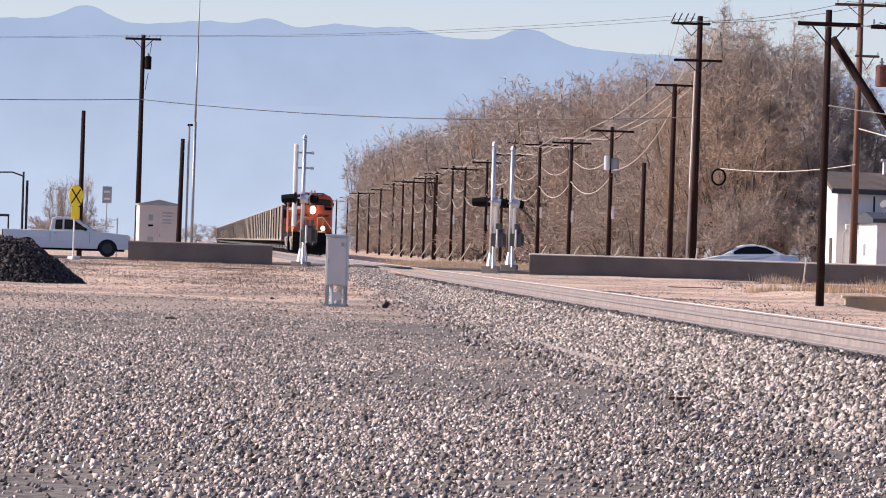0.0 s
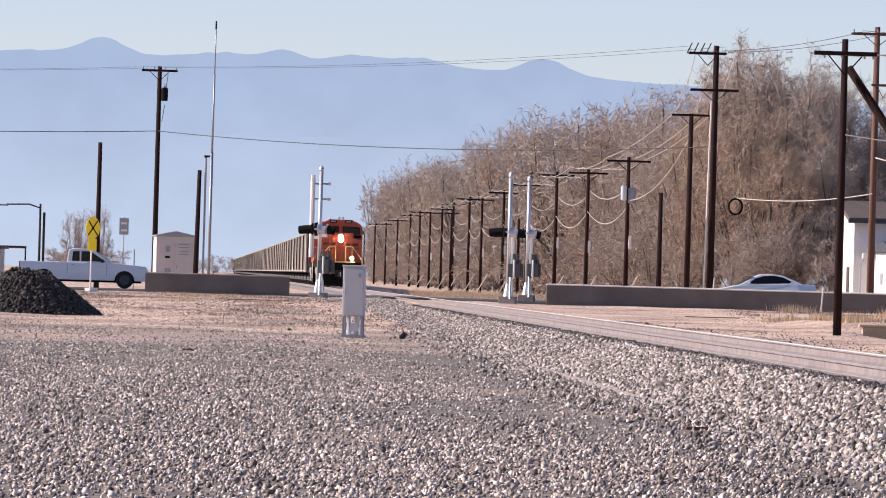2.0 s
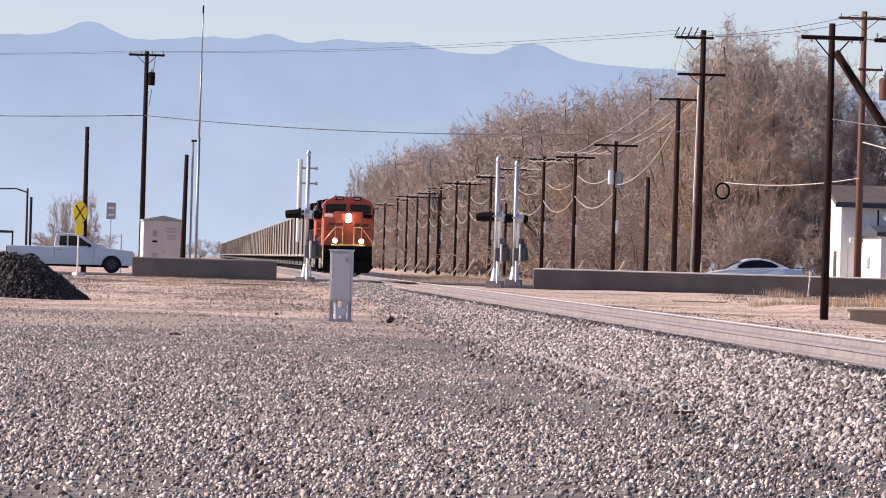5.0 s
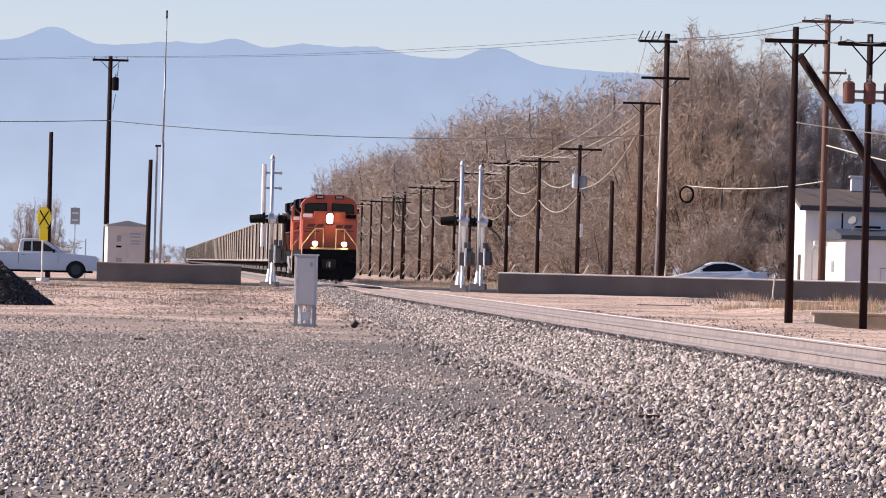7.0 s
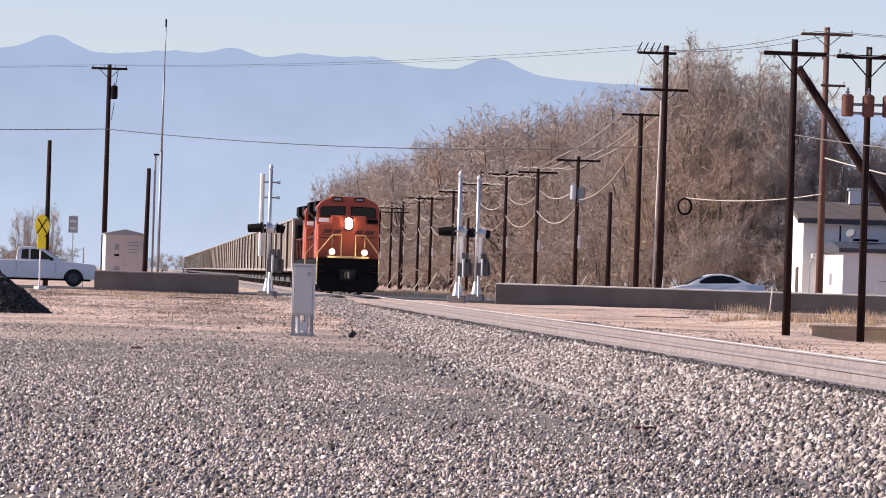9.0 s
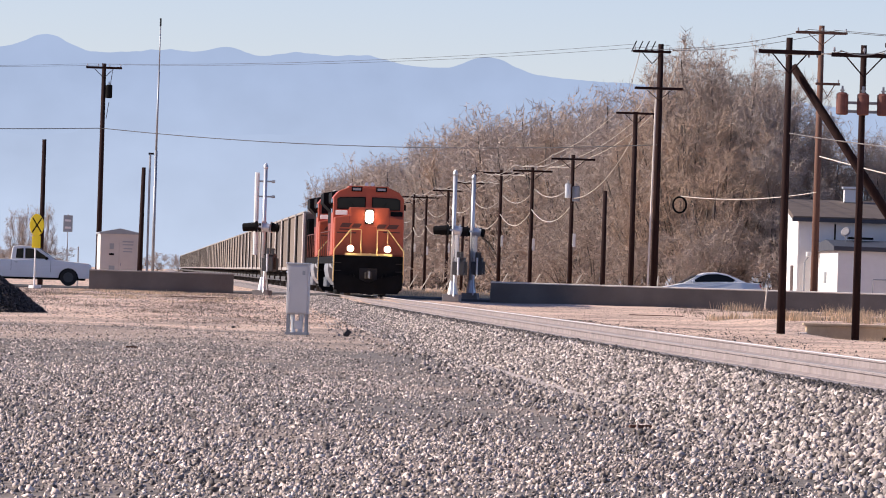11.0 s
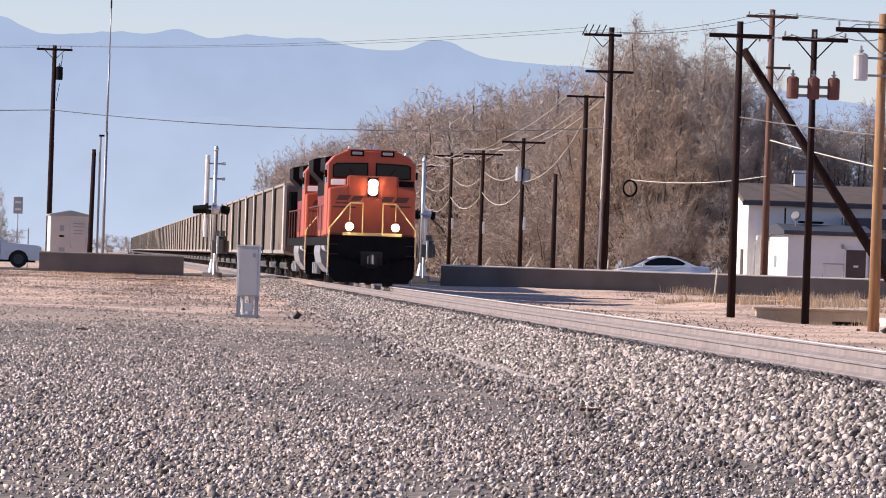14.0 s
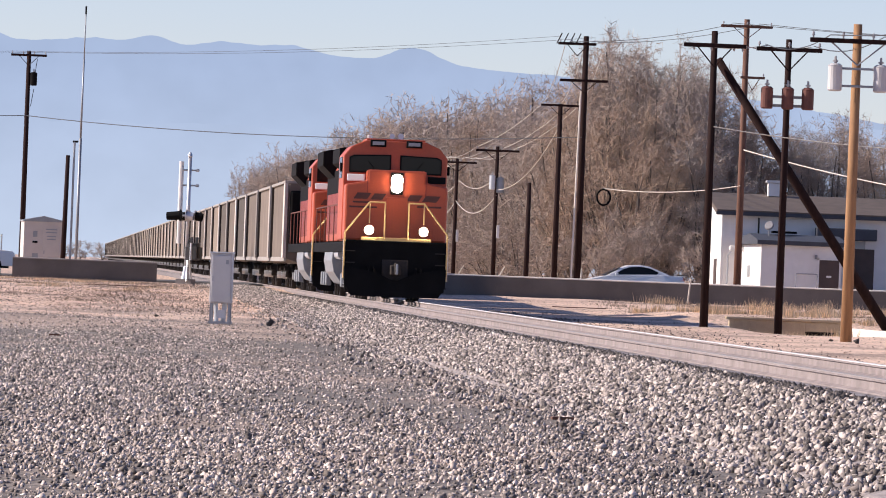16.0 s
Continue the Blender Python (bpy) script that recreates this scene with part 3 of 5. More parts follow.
# ---- crossing signals ----
def crossing_signal(x, y, z, label, arm_h, turn=0.0, arms=2):
    s = tagged(thing("crossing_signal", x, y, z, turn), label, "crossing signal", group="signals at the crossing")
    part("foundation", boxes(((0, 0, 0.05), (0.7, 0.7, 0.3)), bevel=0.02), M["concrete"], s)
    part("base", tubes(((0, 0, 0.2), (0, 0, 0.75), 0.2, 0.1), n=10), M["aluminium"], s)
    part("mast", tubes(((0, 0, 0.6), (0, 0, arm_h), 0.086), ((0, 0, arm_h), (0, 0, arm_h + 0.1), 0.1), n=10), M["aluminium"], s, smooth=True)
    g = part("gate_mechanism", boxes(((0.15, -0.28, 1.35), (0.55, 0.4, 0.7)), ((0.15, -0.28, 1.73), (0.6, 0.45, 0.06)), bevel=0.03), M["mech_grey"], s, "dark gate drive box")
    part("door_hinge", boxes(((0.15, -0.5, 1.35), (0.4, 0.02, 0.5)), bevel=0.005), M["underframe"], g)
    for sx in (-0.32, 0.62):
        part("counterweight", boxes(((sx, -0.28, 1.3), (0.1, 0.5, 0.55)), ((sx, -0.28, 1.75), (0.06, 0.14, 0.5)), bevel=0.02), M["mech_grey"], s)
    if arms > 1:
        for i in range(8):
            part("gate_arm", tubes(((0.0, 0.36, 1.7 + 0.44 * i), (0.0, 0.36, 1.7 + 0.44 * i + 0.437), 0.105), n=10), M["white_paint"], s, "white gate arm standing upright")
        for k in (4.2, 4.85):
            part("arm_light", tubes(((0.0, 0.3, k), (0.0, -0.36, k), 0.035), ((0.0, -0.3, k), (0.0, -0.42, k), 0.06), n=6), M["steel_grey"], s)
    else:
        for sx in (-0.13, 0.13):
            part("weight_arm", boxes(((sx, -0.16, 2.1), (0.07, 0.12, 1.2)), bevel=0.01), M["white_paint"], s, "white counterweight arm")
    for sx in (-0.45, 0.72):
        part("side_guard", tubes(((sx, -0.3, 1.0), (sx, -0.3, 1.75), 0.045), n=7), M["aluminium"], s)
    part("lamp_bar", tubes(((-0.85, 0, 2.9), (0.85, 0, 2.9), 0.04), n=7), M["aluminium"], s)
    for sx in (-0.78, 0.78):
        for fy in (-1, 1):
            disc = tubes(((sx, fy * 0.12, 2.9), (sx, fy * 0.15, 2.9), 0.25), n=18)
            d = part("flasher", disc, M["black" if fy > 0 else "aluminium"], s, "round lamp backplate")
            bm = bmesh.new()
            tube(bm, (sx, fy * 0.15, 2.9), (sx, fy * (0.72 if fy > 0 else 0.45), 2.85), 0.19, 0.175, 12, caps=False)
            bmesh.ops.solidify(bm, geom=bm.faces[:], thickness=0.01)
            part("hood", bm, M["black" if fy > 0 or sx > 0 else "aluminium"], d)
            part("lens", tubes(((sx, fy * 0.15, 2.9), (sx, fy * 0.18, 2.9), 0.14), n=12), M["maroon"], d)
    part("bell", tubes(((0, 0, arm_h + 0.1), (0, 0, arm_h + 0.22), 0.11, 0.04), n=10), M["aluminium"], s)
    for sx in (-0.2, 0.2):
        part("stay", tubes(((sx * 2.2, -0.15, 0.1), (sx * 0.6, -0.1, 1.0), 0.045), n=6), M["aluminium"], s)
    return s


crossing_signal(4.85, 255, -0.08, "silver crossing signal with black flashers and a raised white gate arm", 5.4, 75)
crossing_signal(12.72, 250, 0.0, "silver crossing signal with black hooded flashers beside the rails", 5.2, 78, 1)
crossing_signal(14.15, 262, 0.05, "silver crossing signal with black hooded flashers at the barrier end", 5.2, 80, 1)


# ---- small railway boxes, signs, rubble ----
def build_yard():
    s = tagged(thing("signal_cabinet", 3.6, 143.5, ground_z(3.6, 143.5), -8), "silver metal signal cabinet standing on a short frame", "signal cabinet")
    part("body", boxes(((0, 0, 1.11), (0.52, 0.4, 1.2)), bevel=0.012), M["box_silver"], s)
    d = part("door", boxes(((0.01, -0.212, 1.1), (0.46, 0.02, 1.12)), bevel=0.008), M["box_silver"], s)
    part("badge", boxes(((0.15, -0.226, 1.5), (0.07, 0.008, 0.1))), M["steel_grey"], d)
    part("latch", boxes(((-0.19, -0.222, 1.1), (0.025, 0.008, 0.12)), bevel=0.004), M["steel_grey"], d)
    part("roof", boxes(((0, 0, 1.725), (0.57, 0.46, 0.035)), bevel=0.01), M["aluminium"], s)
    for sx in (-0.22, 0.22):
        for sy in (-0.16, 0.16):
            part("leg", boxes(((sx, sy, 0.25), (0.05, 0.05, 0.54))), M["steel_grey"], s)
    part("foot_plate", boxes(((0, 0, 0.04), (0.54, 0.44, 0.06))), M["steel_grey"], s)
    part("conduit", tubes(((-0.08, -0.05, 0), (-0.12, -0.02, 0.52), 0.05), ((0.06, 0.02, 0), (0.1, 0, 0.52), 0.06), n=8), M["aluminium"], s)
    part("cable_plate", boxes(((0.03, -0.12, 0.25), (0.2, 0.02, 0.2))), M["white_paint"], s)
    # round yellow sign
    y = tagged(thing("railroad_sign", -4.72, 246.5, ground_z(-4.72, 246.5), 52), "yellow round railroad sign with a black cross on a white post", "road sign")
    part("post", tubes(((0, 0, -0.1), (0, 0, 2.9), 0.035), n=8), M["white_paint"], y)
    p = part("plate", tubes(((0, -0.04, 2.62), (0, -0.055, 2.62), 0.46), n=28), M["yellow_sign"], y, "round yellow plate")
    for a in (45, -45):
        bm = boxes(((0, 0, 0), (0.86, 0.006, 0.06)))
        bmesh.ops.rotate(bm, verts=bm.verts, matrix=Matrix.Rotation(radians(a), 3, "Y"))
        bmesh.ops.translate(bm, verts=bm.verts, vec=(0, -0.062, 2.62))
        part("cross_bar", bm, M["black"], p)
    part("lower_plate", boxes(((0, -0.045, 1.93), (0.55, 0.015, 0.5)), bevel=0.004), M["yellow_sign"], y)
    part("foot", boxes(((0.05, 0, 0.06), (0.5, 0.3, 0.16)), bevel=0.03), M["white_paint"], y, "pale concrete foot")
    # back of a road sign beyond the road
    g = tagged(thing("speed_sign", -4.07, 295, ground_z(-4, 295)), "grey back of a rectangular road sign on a steel post", "road sign")
    part("post", tubes(((0, 0, -0.1), (0, 0, 3.75), 0.03), n=6), M["steel_grey"], g)
    sp = part("plate", boxes(((0, -0.04, 3.3), (0.46, 0.015, 0.82)), bevel=0.004), M["sign_back"], g)
    for k in (3.1, 3.45):
        part("bars", boxes(((0, -0.052, k), (0.3, 0.006, 0.1))), M["white_paint"], sp)
    g2 = tagged(thing("marker_post", -3.55, 297, ground_z(-3.5, 297)), "thin grey marker post beside the road", "post")
    part("pole", tubes(((0, 0, 0), (0, 0, 2.2), 0.04), n=6), M["steel_grey"], g2)
    # street lamp far off
    l = tagged(thing("street_lamp", -11.7, 420, ground_z(-11.7, 420)), "grey street lamp with a curved arm far down the road", "street lamp")
    part("pole", tubes(((0, 0, 0), (0, 0, 5.6), 0.1, 0.07), ((0.28, 0, 0), (0.28, 0, 5.0), 0.09), n=8), M["underframe"], l)
    part("arm", tubes(((0, 0, 5.3), (-0.8, 0, 5.55), 0.05), ((-0.8, 0, 5.55), (-2.4, 0, 5.5), 0.05), n=6), M["underframe"], l)
    part("lamp_head", boxes(((-2.6, 0, 5.45), (0.7, 0.25, 0.12)), bevel=0.03), M["steel_grey"], l)
    fence = tagged(thing("pipe_rail", -9.5, 330, ground_z(-9.5, 330)), "grey pipe rail on posts behind the road", "rail")
    part("top_rail", tubes(((-6, 0, 2.25), (-0.4, 0, 2.25), 0.07), n=6), M["underframe"], fence)
    for u in (-4, -2.2, -0.45):
        part("post", tubes(((u, 0, 0), (u, 0, 2.25), 0.05), n=6), M["underframe"], fence)
    # marker rods by the barriers
    for x, yy, h in ((26.9, 259.5, 1.1), (27.0, 283, 1.5), (24.2, 284, 1.4)):
        t = tagged(thing("marker_rod", x, yy, ground_z(x, yy), 0), "thin pale marker rod leaning a little", "marker")
        part("rod", tubes(((0, 0, 0), (0.1, 0, h), 0.035), n=6), M["cable_pale"], t)
    # signal shed
    s = tagged(thing("signal_shed", -1.6, 304, ground_z(-1.6, 304), 4), "beige steel signal shed with a low gabled roof", "shed")
    part("wall", boxes(((0, 0, 1.5), (2.0, 2.6, 2.95)), bevel=0.02), M["shed_paint"], s)
    bm = bmesh.new()
    prism(bm, [(-1.06, 2.93), (1.06, 2.93), (1.06, 3.0), (0.0, 3.22), (-1.06, 3.0)], "y", -1.4, 1.4)
    part("roof", bm, M["sign_back"], s)
    d = part("door", boxes(((0.38, -1.315, 1.45), (0.85, 0.03, 2.2)), bevel=0.01), M["shed_paint"], s)
    part("handle", boxes(((0.05, -1.34, 1.4), (0.04, 0.03, 0.16))), M["steel_grey"], d)
    for z in (2.55, 2.4, 2.2, 2.05):
        part("notice", boxes(((0.4, -1.335, z), (0.55 - 0.1 * (z < 2.3), 0.008, 0.06))), M["sign_back"], d)
    part("placard", boxes(((-0.42, -1.31, 2.3), (0.22, 0.02, 0.3))), M["sign_back"], s)
    part("placard", boxes(((-0.42, -1.31, 1.9), (0.26, 0.02, 0.1))), M["black"], s)
    part("vent", boxes(((-0.4, -1.31, 1.2), (0.3, 0.02, 0.25))), M["sign_back"], s)


build_yard()


# ---- stones ----
def stones(name, spots, material, label, category="stones", kind="stuff", seed=1, flat=0.95):
    """Many angular eight-sided stones at (x, y, z, size) as one mesh."""
    rg = np.random.default_rng(seed)
    s = np.array(spots)
    n = len(s)
    base = np.array([(1, 0, 0), (-1, 0, 0), (0, 1, 0), (0, -1, 0), (0, 0, 1), (0, 0, -1)], float)
    v = base[None] + rg.uniform(-0.5, 0.5, (n, 6, 3))
    a = rg.uniform(0, math.tau, n)
    tilt = rg.uniform(-0.7, 0.7, n)
    v = v * rg.uniform(0.7, 1.3, (n, 1, 3)) * np.array([1, 1, flat])
    c, d = np.cos(tilt)[:, None], np.sin(tilt)[:, None]
    v = np.stack([v[..., 0], v[..., 1] * c - v[..., 2] * d, v[..., 1] * d + v[..., 2] * c], -1)
    c, d = np.cos(a)[:, None], np.sin(a)[:, None]
    v = np.stack([v[..., 0] * c - v[..., 1] * d, v[..., 0] * d + v[..., 1] * c, v[..., 2]], -1)
    v = v * s[:, None, 3:4] + s[:, None, :3]
    f = np.array([(0, 2, 4), (2, 1, 4), (1, 3, 4), (3, 0, 4), (2, 0, 5), (1, 2, 5), (3, 1, 5), (0, 3, 5)])
    f = (f[None] + 6 * np.arange(n)[:, None, None]).reshape(-1)
    me = bpy.data.meshes.new(name)
    me.vertices.add(6 * n)
    me.vertices.foreach_set("co", v.reshape(-1))
    me.loops.add(len(f))
    me.loops.foreach_set("vertex_index", f.astype(np.int32))
    me.polygons.add(8 * n)
    me.polygons.foreach_set("loop_start", np.arange(0, len(f), 3, dtype=np.int32))
    me.update(calc_edges=True)
    me.materials.append(material)
    return tagged(new(name, me), label, category, kind=kind)


def bed_z(x):
    """Height of the ballast shoulder on the yard's side."""
    return -0.62 + (min(max(x, 6.1), 7.6) - 6.1) / 1.5 * 0.435


def build_stones():
    rg = random.Random(11)
    out = []
    y = 30.0
    while y < 252:
        dens = 130 if y < 60 else 92 if y < 82 else 62 if y < 100 else 36 if y < 125 else 18 if y < 150 else 7
        x0, x1 = -0.036 * y - 0.5, min(6.9, 0.14 * y + 0.4)
        for _ in range(int(dens * (x1 - x0))):
            yy = y + rg.random()
            xx = rg.uniform(x0, x1)
            patch = noise.noise((xx * 0.5, yy * 0.09, 9.0))
            if patch < -0.15 and rg.random() < min(0.75, -patch * 1.6):
                continue
            # a worn track of bare dirt beside the ballast
            if 3.9 < xx < 5.5 and y > 52 and rg.random() < 0.6 + 0.35 * noise.noise((xx, yy * 0.12, 5.0)):
                continue
            size = rg.uniform(0.010, 0.022) * (1.5 if rg.random() < 0.15 else 1)
            out.append((xx, yy, ground_z(xx, yy) + size * 0.35, size))
        y += 1.0
    stones("yard_gravel", out, M["stone"], "loose grey crushed stone over the yard", "gravel", seed=2)
    out = []
    y = 45.0
    while y < 262:
        dens = 150 if y < 110 else 95 if y < 170 else 50
        for _ in range(int(dens * 2.3)):
            yy = y + rg.random()
            xx = 7.85 - abs(rg.gauss(0, 1.2)) if rg.random() < 0.35 else rg.uniform(5.6, 7.85)
            if xx < 4.6:
                continue
            size = rg.uniform(0.02, 0.042)
            out.append((xx, yy, max(bed_z(xx) if xx > 6.1 else -9, ground_z(xx, yy) + 0.005) + size * 0.4, size))
        y += 1.0
    stones("track_ballast", out, M["ballast"], "coarse pale crushed stone on the track's shoulder", "ballast", seed=3)
    out = []
    for y in range(100, 262):
        for _ in range(40):
            xx = rg.uniform(10.9, 12.4)
            out.append((xx, y + rg.random(), -0.21 - (xx - 10.85) / 1.35 * 0.41 + 0.01, rg.uniform(0.02, 0.04)))
    stones("far_ballast", out, M["ballast_bed"], "grey crushed stone beyond the rails", "ballast", seed=4)
    out = [(rg.triangular(7.55, 7.96, 7.86), rg.uniform(52, 258), 0, rg.uniform(0.018, 0.036)) for _ in range(17000)]
    stones("shoulder_stones", [(x, y, bed_z(x) + s * 0.8, s) for x, y, _, s in out], M["dark_stone"], "dark stones along the ends of the ties", "ballast", seed=6)
    out = []
    for _ in range(9000):
        x, y = rg.uniform(-10, 6), rg.uniform(150, 258)
        if noise.noise((x * 0.25, y * 0.05, 4.0)) > -0.05:
            s = rg.uniform(0.012, 0.035)
            out.append((x, y, ground_z(x, y) + s * 0.2, s))
    for _ in range(3500):
        x, y = rg.uniform(12.5, 24), rg.uniform(120, 256)
        s = rg.uniform(0.01, 0.03)
        out.append((x, y, ground_z(x, y) + s * 0.2, s))
    stones("soil_clods", out, M["clod"], "clods and small stones on the bare soil", "soil", seed=7, flat=0.5)
    out = []
    for _ in range(7000):
        y = rg.uniform(85, 205)
        x = rg.triangular(11.2, 17.5 if y < 176 else 14.5, 12.2)
        s = rg.uniform(0.01, 0.028)
        out.append((x, y, max(ground_z(x, y), -0.21 - (x - 10.85) / 1.35 * 0.41) + s * 0.3, s))
    stones("dark_gravel", out, M["dark_stone"], "dark gravel and dirt beyond the rails", "gravel", seed=8)
    # dark pile of asphalt rubble
    out = []
    for _ in range(7500):
        a, r = rg.uniform(0, math.tau), 2.2 * math.sqrt(rg.random())
        h = max(0.0, 1 - r / 2.2) * 1.62
        h = min(h, 1.12 + 0.09 * math.sin(a * 3) + 0.06 * math.sin(a * 7 + r * 3))
        x, y = -5.1 + r * math.cos(a), 172 + r * math.sin(a) * 0.8
        out.append((x, y, ground_z(x, y) + h - 0.02, rg.uniform(0.02, 0.055) * (1.7 if rg.random() < 0.06 else 1)))
    p = stones("rubble_pile", out, M["rubble"], "pile of dark broken asphalt and stone on the soil", "rubble pile", seed=5)
    bm = bmesh.new()
    bmesh.ops.create_cone(bm, segments=28, radius1=2.1, radius2=0.72, depth=1.05, cap_ends=True)
    bmesh.ops.scale(bm, verts=bm.verts, vec=(1, 0.8, 1))
    for v in bm.verts:
        v.co += Vector((rg.uniform(-0.05, 0.05), rg.uniform(-0.05, 0.05), rg.uniform(-0.05, 0)))
    bmesh.ops.translate(bm, verts=bm.verts, vec=(-5.1, 172, ground_z(-5.1, 172) + 0.42))
    part("heap", bm, M["rubble"], p)
    # single dark rocks in the yard
    for x, y, size in ((4.82, 143.3, 0.11), (6.3, 74.1, 0.075), (6.15, 67, 0.07), (4.6, 106, 0.05), (5.7, 95, 0.05), (6.4, 60, 0.06), (2.2, 152, 0.08), (6.6, 83, 0.05), (20.3, 146, 0.16), (20.55, 147, 0.12), (19.9, 150, 0.1), (20.8, 145, 0.14), (19.5, 152, 0.08)):
        tagged(stones("rock", [(x, y, ground_z(x, y) + size * 0.45, size)], M["rubble"], "dark angular rock lying on the gravel", "rock", "", seed=int(y)), group="rocks in the yard")
    # sticks and boards lying about
    for x, y, ln, rz in ((5.5, 66, 0.26, 0.2), (5.95, 64, 0.2, -0.3), (1.9, 226, 3.0, 0.05), (-0.3, 118, 0.22, 0.1), (20.5, 240, 2.2, 0.0)):
        b = part("scrap_board", boxes(((x, y, ground_z(x, y) + 0.025), (ln, 0.06, 0.035), rz), bevel=0.006), M["pole_brown"])
        tagged(b, "dark weathered scrap of wood on the ground", "board")


build_stones()


# ---- dry grass ----
def build_grass():
    rg = random.Random(3)
    vs, fs = [], []

    def clump(x, y, z, h, k, w):
        nonlocal vs, fs
        for _ in range(k):
            a, b = rg.gauss(0, w), rg.gauss(0, w)
            hh = h * rg.uniform(0.5, 1.15)
            lx, ly, t = rg.gauss(0, 0.25) * hh, rg.gauss(0, 0.25) * hh, 0.012
            i = len(vs)
            vs.extend([(x + a - t, y + b, z), (x + a + t, y + b, z), (x + a, y + b + t, z), (x + a + lx, y + b + ly, z + hh)])
            fs.extend([(i, i + 1, i + 3), (i + 1, i + 2, i + 3), (i + 2, i, i + 3)])
    for _ in range(80):
        x, y = rg.uniform(19.6, 24.5), rg.uniform(166, 177) if rg.random() < 0.6 else rg.uniform(181, 212)
        clump(x, y, ground_z(x, y), rg.uniform(0.12, 0.4), 50, 0.16)
    for _ in range(110):
        x, y = 24 + 12 * rg.random() ** 0.7, rg.uniform(222, 258)
        if noise.noise((x * 0.45, y * 0.1, 2.0)) > 0.0:
            clump(x, y, ground_z(x, y), rg.uniform(0.15, 0.55), 60, 0.3)
    for _ in range(220):
        x, y = rg.uniform(13.2, 23), rg.uniform(283, 420)
        clump(x, y, ground_z(x, y), rg.uniform(0.2, 0.6), 40, 0.5)
    for _ in range(260):
        x, y = rg.uniform(11.8, 20), rg.uniform(284, 345)
        clump(x, y, ground_z(x, y), rg.uniform(0.15, 0.5), 36, 0.35)
    for _ in range(60):
        x, y = rg.uniform(-7, 4), rg.uniform(205, 255)
        clump(x, y, ground_z(x, y), rg.uniform(0.05, 0.14), 40, 0.3)
    low, lf = [], []
    dry, vs, fs = (vs, fs), low, lf
    for _ in range(900):
        x, y = rg.uniform(-11, 5.6), 140 + 116 * rg.random() ** 0.8
        if noise.noise((x * 0.2, y * 0.045, 12.0)) > -0.02:
            clump(x, y, ground_z(x, y), rg.uniform(0.025, 0.085), 18, 0.45)
    for _ in range(160):
        x, y = rg.uniform(22, 33), rg.uniform(200, 258)
        clump(x, y, ground_z(x, y), rg.uniform(0.06, 0.18), 30, 0.4)
    tagged(raw("dead_weeds", low, lf, M["weeds"]), "low grey-brown dead weeds on the soil", "weeds", kind="stuff")
    vs, fs = dry
    tagged(raw("dry_grass", vs, fs, M["dry_grass"]), "pale dry grass in tufts", "grass", kind="stuff")


build_grass()


# ---- culvert beside the track ----
def build_culvert():
    c = tagged(thing("culvert", 21.4, 177.9, -0.62, 0), "pale concrete culvert headwall with a dark opening in the soil", "culvert")
    part("headwall", boxes(((-0.55, 0, -0.05), (2.3, 0.25, 0.95)), bevel=0.02), M["concrete_tan"], c)
    part("headwall", boxes(((1.7, 0, -0.05), (0.18, 0.25, 0.95)), bevel=0.02), M["concrete_tan"], c)
    part("coping", boxes(((0, -0.02, 0.465), (3.6, 0.36, 0.08)), bevel=0.02), M["concrete_tan"], c, "top edge in a paler tone for the sunlight on it of the headwall")
    part("lintel", boxes(((1.1, 0, 0.28), (1.02, 0.25, 0.29)), bevel=0.02), M["concrete_tan"], c)
    # solid black block paints the shade inside the culvert mouth
    part("opening", boxes(((1.1, 0.75, -0.15), (1.02, 1.25, 0.58))), M["black"], c, "black block standing for the shaded opening under the lintel")
    part("wingwall", boxes(((2.05, -4.6, -0.02), (0.25, 9.2, 0.62), 0.03), bevel=0.02), M["concrete_pale"], c)
    part("wingwall", boxes(((-2.65, -3.9, 0.1), (0.16, 8.0, 0.24), -0.235), bevel=0.02), M["concrete_pale"], c)


build_culvert()


# ---- vehicles ----
def wheel(parent, x, y, r, w, rim="aluminium"):
    t = part("wheel", tubes(((x, y - w / 2, r), (x, y + w / 2, r), r), n=24), M["tyre"], parent, smooth=False)
    s = -1
    part("rim", tubes(((x, y + s * (w / 2 - 0.02), r), (x, y + s * (w / 2 + 0.012), r), r * 0.62, r * 0.58), n=18), M[rim], t)


def arch(cx, r, z, n=8):
    return [(cx - r * math.cos(math.pi * i / n), z + r * math.sin(math.pi * i / n)) for i in range(n + 1)]


